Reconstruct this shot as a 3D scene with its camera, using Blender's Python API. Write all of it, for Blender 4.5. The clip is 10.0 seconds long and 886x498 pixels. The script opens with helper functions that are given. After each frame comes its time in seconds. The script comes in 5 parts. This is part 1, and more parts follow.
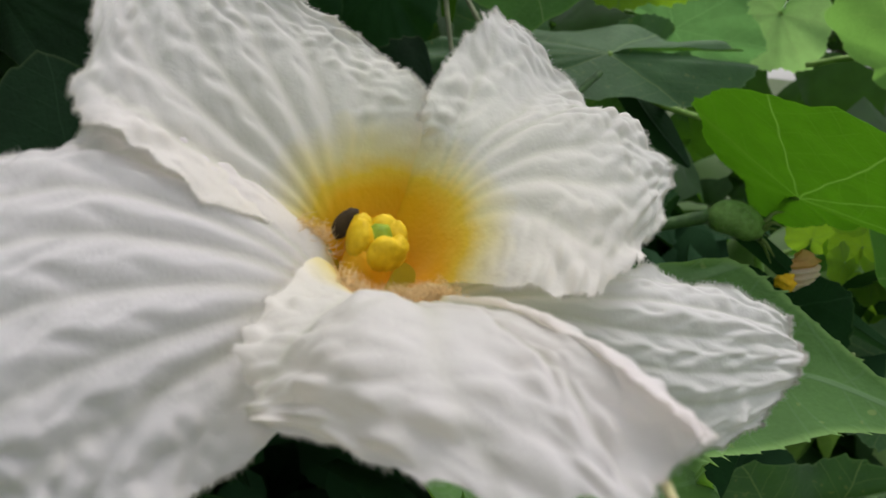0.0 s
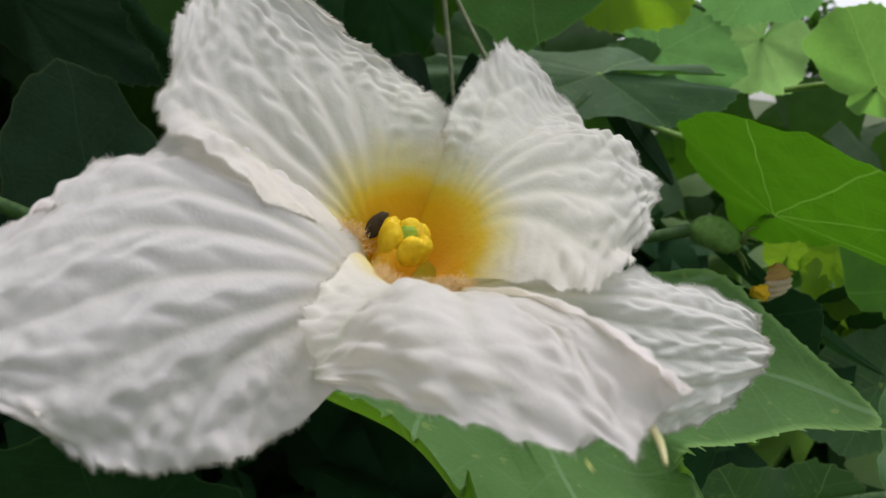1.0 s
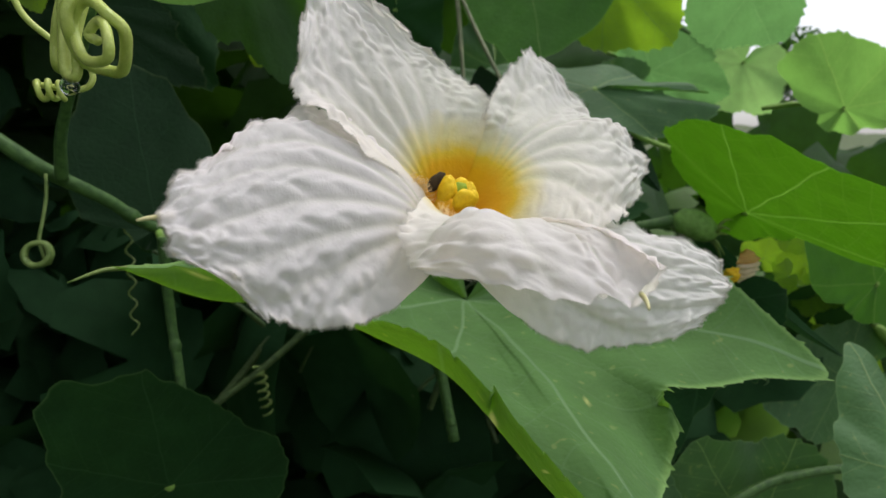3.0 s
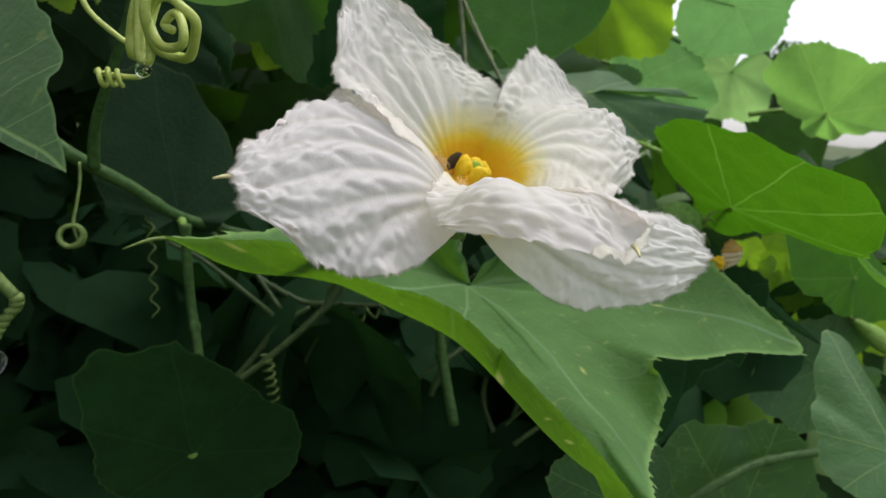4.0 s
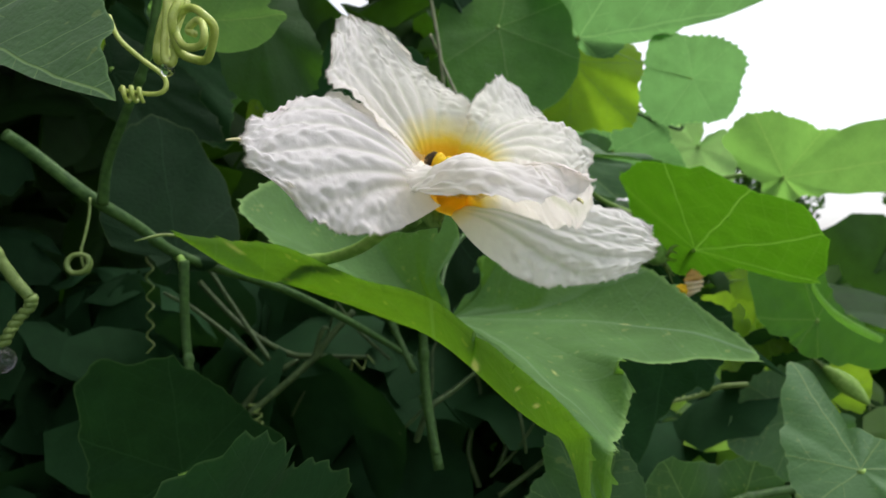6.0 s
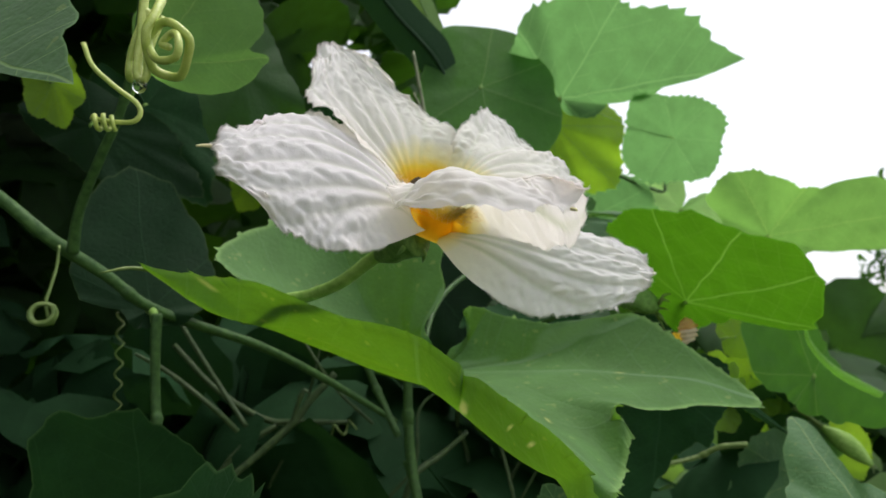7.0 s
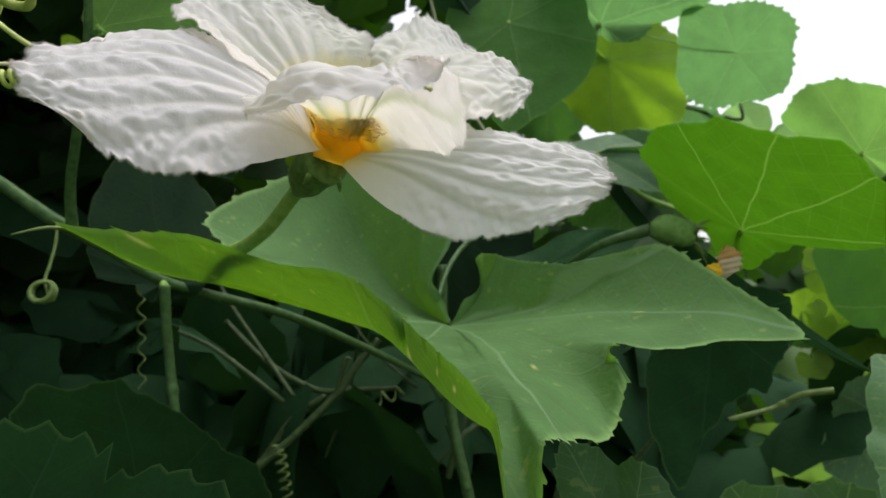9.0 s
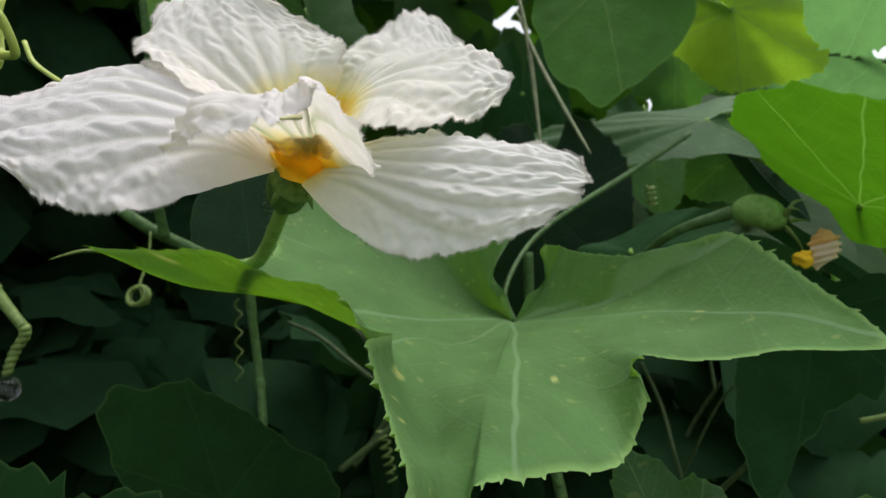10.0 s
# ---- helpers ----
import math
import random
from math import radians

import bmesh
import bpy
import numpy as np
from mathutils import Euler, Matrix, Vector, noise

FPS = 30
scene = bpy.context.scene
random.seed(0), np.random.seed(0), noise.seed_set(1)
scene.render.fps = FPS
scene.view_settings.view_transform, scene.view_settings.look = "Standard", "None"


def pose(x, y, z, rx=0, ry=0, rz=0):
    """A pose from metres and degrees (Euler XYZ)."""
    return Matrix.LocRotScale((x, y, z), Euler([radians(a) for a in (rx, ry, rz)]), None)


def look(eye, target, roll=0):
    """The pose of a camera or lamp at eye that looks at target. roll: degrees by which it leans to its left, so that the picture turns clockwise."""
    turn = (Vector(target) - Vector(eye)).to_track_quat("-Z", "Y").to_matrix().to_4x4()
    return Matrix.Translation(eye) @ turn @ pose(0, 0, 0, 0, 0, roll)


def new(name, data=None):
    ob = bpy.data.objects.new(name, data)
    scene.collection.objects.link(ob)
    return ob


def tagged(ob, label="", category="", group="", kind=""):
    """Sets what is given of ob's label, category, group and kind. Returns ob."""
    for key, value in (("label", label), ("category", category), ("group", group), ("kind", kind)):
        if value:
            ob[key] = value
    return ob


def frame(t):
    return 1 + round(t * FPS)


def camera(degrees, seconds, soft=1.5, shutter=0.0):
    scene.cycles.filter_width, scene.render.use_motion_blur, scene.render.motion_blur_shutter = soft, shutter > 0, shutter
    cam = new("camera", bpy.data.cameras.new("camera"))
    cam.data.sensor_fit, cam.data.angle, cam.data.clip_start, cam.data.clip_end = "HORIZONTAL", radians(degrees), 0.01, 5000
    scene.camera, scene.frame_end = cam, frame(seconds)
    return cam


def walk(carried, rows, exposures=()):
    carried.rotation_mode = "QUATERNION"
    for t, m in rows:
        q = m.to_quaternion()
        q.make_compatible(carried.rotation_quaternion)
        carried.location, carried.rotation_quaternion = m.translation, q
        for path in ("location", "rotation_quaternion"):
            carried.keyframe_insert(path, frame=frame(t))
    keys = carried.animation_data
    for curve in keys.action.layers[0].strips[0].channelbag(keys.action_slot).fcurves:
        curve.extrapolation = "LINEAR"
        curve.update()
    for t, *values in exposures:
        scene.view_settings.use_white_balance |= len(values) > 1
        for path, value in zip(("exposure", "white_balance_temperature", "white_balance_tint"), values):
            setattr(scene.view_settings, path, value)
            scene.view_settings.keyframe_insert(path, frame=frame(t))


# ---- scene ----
cam = camera(66.0, 10.0)
cam.data.dof.use_dof = True
cam.data.dof.focus_distance = 0.128
cam.data.dof.aperture_fstop = 36.0
PATH = [
    (0, (0.005, 0.003, 1.403), (-0.023, 1.958, 0.984), 0.7),
    (0.5, (0.001, -0.005, 1.403), (-0.007, 1.954, 1.0), 1.5),
    (1, (0.0, -0.011, 1.404), (0.018, 1.951, 1.02), 2.2),
    (1.5, (0.0, -0.019, 1.403), (0.029, 1.947, 1.038), 2.2),
    (2, (-0.002, -0.029, 1.401), (0.036, 1.937, 1.041), 2.6),
    (2.5, (-0.006, -0.039, 1.399), (0.031, 1.93, 1.049), 3.2),
    (4, (-0.016, -0.067, 1.391), (0.055, 1.909, 1.086), 4.2),
    (4.5, (-0.015, -0.08, 1.387), (0.051, 1.899, 1.103), 4.5),
    (5, (-0.011, -0.089, 1.386), (0.079, 1.897, 1.166), 4.7),
    (5.2, (-0.008, -0.095, 1.388), (0.068, 1.892, 1.173), 4.9),
    (6.3, (-0.013, -0.086, 1.357), (0.084, 1.911, 1.394), 3.4),
    (6.5, (-0.013, -0.083, 1.355), (0.094, 1.913, 1.412), 3.3),
    (7, (-0.011, -0.08, 1.353), (0.104, 1.905, 1.563), 3.4),
    (7.5, (-0.008, -0.071, 1.343), (0.113, 1.912, 1.575), 3.7),
    (8, (0.001, -0.062, 1.339), (0.069, 1.927, 1.539), 2.7),
    (8.5, (0.017, -0.056, 1.34), (-0.035, 1.937, 1.501), 1.0),
    (9, (0.033, -0.054, 1.345), (-0.172, 1.932, 1.469), -0.7),
    (9.5, (0.054, -0.041, 1.352), (-0.388, 1.907, 1.458), -2.0),
    (10, (0.072, -0.036, 1.354), (-0.606, 1.845, 1.403), -2.4),
]
EXPOSURE = [(0, 0.42, 6500, 12), (1, 0.45, 6500, 12), (2.5, 0.60, 6500, 12), (4.0, 0.72, 6500, 12), (4.5, 0.87, 6500, 12), (6.5, 0.93, 6500, 12), (7.0, 0.89, 6500, 12), (7.5, 0.52, 6500, 12), (8.0, 0.78, 6500, 12), (9, 0.84, 6500, 12), (10, 0.85, 6500, 12)]
walk(cam, [(t, look(eye, target, roll)) for t, eye, target, roll in PATH], exposures=EXPOSURE)

# ---- light ----
SUN_ELEV, SUN_AZ = 76.0, 50.0       # a veiled sun, high and ahead
world = bpy.data.worlds.new("overcast_sky")
scene.world = world
world.use_nodes = True
wt = world.node_tree
wt.nodes.clear()
w_out = wt.nodes.new("ShaderNodeOutputWorld")
w_bg = wt.nodes.new("ShaderNodeBackground")
w_sky = wt.nodes.new("ShaderNodeTexSky")
w_hsv = wt.nodes.new("ShaderNodeHueSaturation")
w_sky.sky_type = "NISHITA"
w_sky.sun_disc = False
w_sky.sun_elevation = radians(SUN_ELEV)
w_sky.sun_rotation = radians(SUN_AZ)
w_sky.air_density, w_sky.dust_density, w_sky.ozone_density = 1.0, 3.0, 1.0
w_hsv.inputs["Saturation"].default_value = 0.25
w_bg.inputs["Strength"].default_value = 0.15
wt.links.new(w_sky.outputs[0], w_hsv.inputs["Color"])
wt.links.new(w_hsv.outputs[0], w_bg.inputs["Color"])
wt.links.new(w_bg.outputs[0], w_out.inputs["Surface"])
sun_data = bpy.data.lights.new("sun", "SUN")
sun_data.energy, sun_data.angle, sun_data.color = 0.8, radians(35), (1.0, 0.97, 0.92)
sun = new("sun", sun_data)
_a, _e = radians(SUN_AZ), radians(SUN_ELEV)
sun.matrix_world = look((2 * math.sin(_a) * math.cos(_e), 2 * math.cos(_a) * math.cos(_e), 1.4 + 2 * math.sin(_e)), (0, 0, 1.4))


# ---- materials ----
def nodes_of(name):
    m = bpy.data.materials.new(name)
    m.use_nodes = True
    t = m.node_tree
    t.nodes.clear()
    return m, t, (lambda kind: t.nodes.new("ShaderNode" + kind)), t.links.new


def ramp_of(add, stops):
    r = add("ValToRGB")
    el = r.color_ramp.elements
    while len(el) < len(stops):
        el.new(0.5)
    for e, (p, c) in zip(el, stops):
        e.position, e.color = p, (*c, 1)
    return r


def noise_of(add, link, scale, detail=4.0, rough=0.55, coords="Object"):
    tc, n = add("TexCoord"), add("TexNoise")
    n.inputs["Scale"].default_value, n.inputs["Detail"].default_value, n.inputs["Roughness"].default_value = scale, detail, rough
    link(tc.outputs[coords], n.inputs["Vector"])
    return n


def rib_mask(add, link, ribs, scale, side_share):
    """Main ribs fanning out from the leaf's foot at the given degrees, each with side ribs, in the leaf's own plane."""
    flat = add("Attribute"); flat.attribute_name = "flat"
    wob = add("TexNoise"); wob.inputs["Scale"].default_value = 5.0 / scale; wob.inputs["Detail"].default_value = 1.0
    link(flat.outputs["Vector"], wob.inputs["Vector"])
    sh = add("VectorMath"); sh.operation = "MULTIPLY_ADD"
    sh.inputs[1].default_value = (0.035 * scale, 0.035 * scale, 0)
    sub = add("VectorMath"); sub.operation = "SUBTRACT"; sub.inputs[1].default_value = (0.0175 * scale, 0.0175 * scale, 0)
    link(wob.outputs["Color"], sh.inputs[0]); link(flat.outputs["Vector"], sh.inputs[2]); link(sh.outputs[0], sub.inputs[0])

    def math_node(op, a, b=None, c=None):
        n = add("Math"); n.operation = op
        for k, v in enumerate((a, b, c)):
            if v is None:
                continue
            if isinstance(v, (int, float)):
                n.inputs[k].default_value = v
            else:
                link(v, n.inputs[k])
        return n.outputs[0]

    def fade(value, lo, hi):
        n = add("MapRange"); n.interpolation_type = "SMOOTHSTEP"
        n.inputs["From Min"].default_value, n.inputs["From Max"].default_value = lo, hi
        n.inputs["To Min"].default_value, n.inputs["To Max"].default_value = 1.0, 0.0
        link(value, n.inputs["Value"])
        return n.outputs[0]

    total = None
    for deg in ribs:
        a = radians(deg)
        al, pe = add("VectorMath"), add("VectorMath")
        al.operation = pe.operation = "DOT_PRODUCT"
        al.inputs[1].default_value, pe.inputs[1].default_value = (math.cos(a) / scale, math.sin(a) / scale, 0), (-math.sin(a) / scale, math.cos(a) / scale, 0)
        link(sub.outputs[0], al.inputs[0]); link(sub.outputs[0], pe.inputs[0])
        t, d = al.outputs["Value"], math_node("ABSOLUTE", pe.outputs["Value"])
        ahead = math_node("GREATER_THAN", t, 0.0)
        main = math_node("MULTIPLY", fade(d, 0.002, 0.007), ahead)
        v = math_node("MULTIPLY", math_node("MULTIPLY_ADD", d, -0.85, t), 7.0)
        line = fade(math_node("PINGPONG", v, 0.5), 0.008, 0.036)
        near = math_node("LESS_THAN", d, math_node("MULTIPLY", t, 0.38))
        side = math_node("MULTIPLY", math_node("MULTIPLY", line, near), math_node("MULTIPLY", ahead, side_share))
        both = math_node("MAXIMUM", main, side)
        total = both if total is None else math_node("MAXIMUM", total, both)
    return total


def sheet_material(name, face, through_light, share, rough, spec, vary=0.35, fine=900.0, coarse=60.0, bump=0.25, sheen=0.0, spots=0.0, ribs=None, rib_face=(0.16, 0.27, 0.10), rib_through=(0.24, 0.44, 0.06), rib_scale=1.0, rib_side=0.55):
    """A leaf or petal: a dull face, light that passes through, two scales of variation."""
    m, t, add, link = nodes_of(name)
    big, small, info = noise_of(add, link, coarse), noise_of(add, link, fine, 3.0), add("ObjectInfo")
    s1 = add("Math"); s1.operation = "MULTIPLY_ADD"; s1.inputs[1].default_value = 0.6; s1.inputs[2].default_value = 0.0
    link(big.outputs["Fac"], s1.inputs[0])
    s2 = add("Math"); s2.operation = "MULTIPLY_ADD"; s2.inputs[1].default_value = 0.25
    link(small.outputs["Fac"], s2.inputs[0]); link(s1.outputs[0], s2.inputs[2])
    s3 = add("Math"); s3.operation = "MULTIPLY_ADD"; s3.inputs[1].default_value = 0.3
    link(info.outputs["Random"], s3.inputs[0]); link(s2.outputs[0], s3.inputs[2])
    lo, hi = [c * (1 - vary) for c in face], [c * (1 + vary) for c in face]
    r = ramp_of(add, [(0.30, lo), (0.80, hi)])
    link(s3.outputs[0], r.inputs[0])
    lo2, hi2 = [c * (1 - vary * 0.6) for c in through_light], [min(1, c * (1 + vary * 0.6)) for c in through_light]
    r2 = ramp_of(add, [(0.30, lo2), (0.80, hi2)])
    link(s3.outputs[0], r2.inputs[0])
    face_out = r.outputs[0]
    if spots:
        sp = noise_of(add, link, 240.0, 1.0)
        sr = ramp_of(add, [(0.69, (0, 0, 0)), (0.74, (1, 1, 1))])
        link(sp.outputs["Fac"], sr.inputs[0])
        fm = add("Math"); fm.operation = "MULTIPLY"; fm.inputs[1].default_value = spots
        link(sr.outputs[0], fm.inputs[0])
        mx = add("MixRGB"); mx.inputs[2].default_value = (0.35, 0.42, 0.12, 1)
        link(fm.outputs[0], mx.inputs[0]); link(r.outputs[0], mx.inputs[1])
        face_out = mx.outputs[0]
    through_out, rib = r2.outputs[0], None
    if spots:
        mt = add("MixRGB"); mt.inputs[2].default_value = (0.55, 0.60, 0.10, 1)
        link(fm.outputs[0], mt.inputs[0]); link(through_out, mt.inputs[1])
        through_out = mt.outputs[0]
    if ribs:
        rib = rib_mask(add, link, ribs, rib_scale, rib_side)
        fa, fb = add("MixRGB"), add("MixRGB")
        fa.inputs[2].default_value, fb.inputs[2].default_value = (*rib_face, 1), (*rib_through, 1)
        for mixer, src in ((fa, face_out), (fb, through_out)):
            link(rib, mixer.inputs[0]); link(src, mixer.inputs[1])
        face_out, through_out = fa.outputs[0], fb.outputs[0]
    if ribs:
        rim = add("Attribute"); rim.attribute_name = "rim"
        fr = add("MixRGB"); fr.inputs[2].default_value = (min(1, face[0] * 2.2 + 0.05), min(1, face[1] * 2.0 + 0.05), face[2] * 2.0 + 0.02, 1)
        link(rim.outputs["Fac"], fr.inputs[0]); link(face_out, fr.inputs[1])
        face_out = fr.outputs[0]
        scar = add("Attribute"); scar.attribute_name = "scar"
        sf, st = add("MixRGB"), add("MixRGB")
        sf.inputs[2].default_value, st.inputs[2].default_value = (0.42, 0.46, 0.14, 1), (0.75, 0.80, 0.22, 1)
        for mixer, src in ((sf, face_out), (st, through_out)):
            link(scar.outputs["Fac"], mixer.inputs[0]); link(src, mixer.inputs[1])
        face_out, through_out = sf.outputs[0], st.outputs[0]
    p, tr, mix, out = add("BsdfPrincipled"), add("BsdfTranslucent"), add("MixShader"), add("OutputMaterial")
    p.inputs["Roughness"].default_value = rough
    p.inputs["Specular IOR Level"].default_value = spec
    p.inputs["Sheen Weight"].default_value = sheen
    p.inputs["Sheen Roughness"].default_value = 0.6
    cell = add("TexVoronoi"); tc = add("TexCoord")
    cell.feature = "DISTANCE_TO_EDGE"; cell.inputs["Scale"].default_value = 260.0
    link(tc.outputs["Object"], cell.inputs["Vector"])
    cr = ramp_of(add, [(0.0, (0, 0, 0)), (0.25, (1, 1, 1))])
    link(cell.outputs["Distance"], cr.inputs[0])
    hs = add("Math"); hs.operation = "MULTIPLY_ADD"; hs.inputs[1].default_value = 0.5
    link(cr.outputs[0], hs.inputs[0]); link(small.outputs["Fac"], hs.inputs[2])
    b = add("Bump"); b.inputs["Strength"].default_value = bump; b.inputs["Distance"].default_value = 0.0006
    link(hs.outputs[0], b.inputs["Height"])
    link(face_out, p.inputs["Base Color"]); link(b.outputs[0], p.inputs["Normal"])
    if rib:
        hb = add("Math"); hb.operation = "MULTIPLY_ADD"; hb.inputs[1].default_value = -1.6
        link(rib, hb.inputs[0]); link(hs.outputs[0], hb.inputs[2]); link(hb.outputs[0], b.inputs["Height"])
    link(through_out, tr.inputs["Color"]); link(b.outputs[0], tr.inputs["Normal"])
    mix.inputs[0].default_value = share
    link(p.outputs[0], mix.inputs[1]); link(tr.outputs[0], mix.inputs[2]); link(mix.outputs[0], out.inputs[0])
    return m


def solid_material(name, dark, light, rough=0.6, scale=300.0, spec=0.3, bump=0.3):
    m, t, add, link = nodes_of(name)
    n, f = noise_of(add, link, scale), noise_of(add, link, scale * 6, 2.0)
    r = ramp_of(add, [(0.3, dark), (0.72, light)])
    link(n.outputs["Fac"], r.inputs[0])
    p, out, b = add("BsdfPrincipled"), add("OutputMaterial"), add("Bump")
    b.inputs["Strength"].default_value, b.inputs["Distance"].default_value = bump, 0.2 / scale
    link(f.outputs["Fac"], b.inputs["Height"]); link(b.outputs[0], p.inputs["Normal"])
    link(r.outputs[0], p.inputs["Base Color"])
    p.inputs["Roughness"].default_value, p.inputs["Specular IOR Level"].default_value = rough, spec
    link(p.outputs[0], out.inputs[0])
    return m


def petal_material():
    """White, downy; orange at the foot of each petal; pale green veins that show through."""
    m, t, add, link = nodes_of("petal_white")
    reach, vein = add("Attribute"), add("Attribute")
    reach.attribute_name, vein.attribute_name = "reach", "vein"
    big, fine = noise_of(add, link, 140.0), noise_of(add, link, 1800.0, 3.0)
    w = add("Math"); w.operation = "MULTIPLY_ADD"; w.inputs[1].default_value = 0.10
    off = add("Math"); off.operation = "SUBTRACT"; off.inputs[1].default_value = 0.05
    link(big.outputs["Fac"], w.inputs[0]); link(reach.outputs["Fac"], w.inputs[2]); link(w.outputs[0], off.inputs[0])
    FOOT = [(0.0, (0.86, 0.38, 0.004)), (0.17, (0.89, 0.47, 0.005)), (0.225, (0.89, 0.62, 0.05)), (0.28, (0.90, 0.80, 0.40)), (0.38, (0.92, 0.885, 0.82)), (1.0, (0.92, 0.88, 0.885))]
    r = ramp_of(add, FOOT)
    link(off.outputs[0], r.inputs[0])
    vm = add("Math"); vm.operation = "MULTIPLY"; vm.inputs[1].default_value = 0.26
    link(vein.outputs["Fac"], vm.inputs[0])
    mx = add("MixRGB"); mx.inputs[2].default_value = (0.84, 0.79, 0.58, 1)
    white = add("MapRange"); white.inputs["From Min"].default_value, white.inputs["From Max"].default_value = 0.30, 0.50
    link(reach.outputs["Fac"], white.inputs["Value"])
    vw = add("Math"); vw.operation = "MULTIPLY"
    link(vm.outputs[0], vw.inputs[0]); link(white.outputs[0], vw.inputs[1])
    link(vw.outputs[0], mx.inputs[0]); link(r.outputs[0], mx.inputs[1])
    vm2 = add("Math"); vm2.operation = "MULTIPLY"; vm2.inputs[1].default_value = 0.95
    link(vein.outputs["Fac"], vm2.inputs[0])
    past = add("MapRange"); past.inputs["From Min"].default_value, past.inputs["From Max"].default_value = 0.20, 0.34
    vw2 = add("Math"); vw2.operation = "MULTIPLY"
    link(reach.outputs["Fac"], past.inputs["Value"]); link(vm2.outputs[0], vw2.inputs[0]); link(past.outputs[0], vw2.inputs[1])
    r2 = ramp_of(add, [(p, (c[0], c[1] * 0.98, c[2] * (0.80 if p < 0.3 else 0.92))) for p, c in FOOT])
    link(off.outputs[0], r2.inputs[0])
    mx2 = add("MixRGB"); mx2.inputs[2].default_value = (0.24, 0.33, 0.05, 1)
    link(vw2.outputs[0], mx2.inputs[0]); link(r2.outputs[0], mx2.inputs[1])
    p, tr, mix, out, b = add("BsdfPrincipled"), add("BsdfTranslucent"), add("MixShader"), add("OutputMaterial"), add("Bump")
    p.inputs["Roughness"].default_value, p.inputs["Specular IOR Level"].default_value = 0.8, 0.15
    p.inputs["Sheen Weight"].default_value, p.inputs["Sheen Roughness"].default_value = 0.25, 0.5
    mid = noise_of(add, link, 420.0, 3.0)
    hs = add("Math"); hs.operation = "MULTIPLY_ADD"; hs.inputs[1].default_value = 2.2
    link(mid.outputs["Fac"], hs.inputs[0]); link(fine.outputs["Fac"], hs.inputs[2])
    b.inputs["Strength"].default_value, b.inputs["Distance"].default_value = 0.15, 0.0005
    link(hs.outputs[0], b.inputs["Height"])
    link(b.outputs[0], p.inputs["Normal"]); link(b.outputs[0], tr.inputs["Normal"])
    link(mx.outputs[0], p.inputs["Base Color"]); link(mx2.outputs[0], tr.inputs["Color"])
    mix.inputs[0].default_value = 0.48
    link(p.outputs[0], mix.inputs[1]); link(tr.outputs[0], mix.inputs[2]); link(mix.outputs[0], out.inputs[0])
    return m


def water_material():
    m, t, add, link = nodes_of("water")
    g, out = add("BsdfGlass"), add("OutputMaterial")
    g.inputs["IOR"].default_value, g.inputs["Roughness"].default_value = 1.33, 0.0
    link(g.outputs[0], out.inputs[0])
    return m


M_PETAL = petal_material()
FAN = (0, 52, -52, 112, -112)
M_LEAF = sheet_material("leaf_green", (0.068, 0.150, 0.060), (0.085, 0.25, 0.014), 0.30, 0.6, 0.25, sheen=0.12, spots=0.2, ribs=FAN)
M_LEAF_MAIN = sheet_material("leaf_green_large", (0.082, 0.176, 0.052), (0.165, 0.385, 0.006), 0.30, 0.65, 0.12, sheen=0.05, spots=0.3, rib_side=0.25, ribs=(197, 233, 263.5, 284, -33, -21), rib_scale=0.13, rib_face=(0.17, 0.30, 0.13), rib_through=(0.17, 0.38, 0.02))
M_LEAF_BACKLIT = sheet_material("leaf_backlit_green", (0.062, 0.175, 0.032), (0.10, 0.29, 0.016), 0.50, 0.55, 0.25, ribs=FAN, rib_face=(0.14, 0.26, 0.08), rib_through=(0.22, 0.44, 0.06), rib_side=0.2)
M_LEAF_GLOW = sheet_material("leaf_backlit_broad", (0.056, 0.165, 0.026), (0.070, 0.215, 0.005), 0.50, 0.55, 0.25, ribs=(2, 30, 77, -18, -37), rib_face=(0.11, 0.23, 0.055), rib_through=(0.15, 0.34, 0.035), rib_side=0.25)
# leaf green with the veil of sky haze mixed in
M_LEAF_HAZY = sheet_material("leaf_sky_haze_green", (0.11, 0.22, 0.09), (0.19, 0.43, 0.12), 0.60, 0.55, 0.25, ribs=FAN, rib_through=(0.26, 0.52, 0.17))
M_LEAF_THIN = sheet_material("leaf_young_green", (0.068, 0.17, 0.045), (0.105, 0.29, 0.025), 0.52, 0.55, 0.25, ribs=FAN)
# two paler copies of the leaf: sky light and flare raise their colours
M_LEAF_PALE = sheet_material("leaf_pale_lit_green", (0.15, 0.30, 0.09), (0.40, 0.70, 0.20), 0.72, 0.5, 0.25, ribs=FAN, rib_through=(0.45, 0.72, 0.22))
M_LEAF_SKY = sheet_material("leaf_skylight_painted", (0.11, 0.23, 0.06), (0.24, 0.50, 0.09), 0.64, 0.5, 0.25, ribs=FAN, rib_through=(0.36, 0.62, 0.12))
# yellow-green leaf, its colour raised to look lit
M_LEAF_YELLOW = sheet_material("leaf_yellow_lit", (0.15, 0.27, 0.025), (0.36, 0.62, 0.03), 0.60, 0.5, 0.25, ribs=FAN)
# two darker copies of the leaf green, with the vine's shade put in
M_LEAF_SHADE_DEEP = sheet_material("leaf_shade_painted_deep", (0.010, 0.034, 0.012), (0.011, 0.042, 0.005), 0.25, 0.65, 0.15, sheen=0.05, ribs=FAN, rib_face=(0.016, 0.052, 0.020), rib_through=(0.02, 0.07, 0.01))
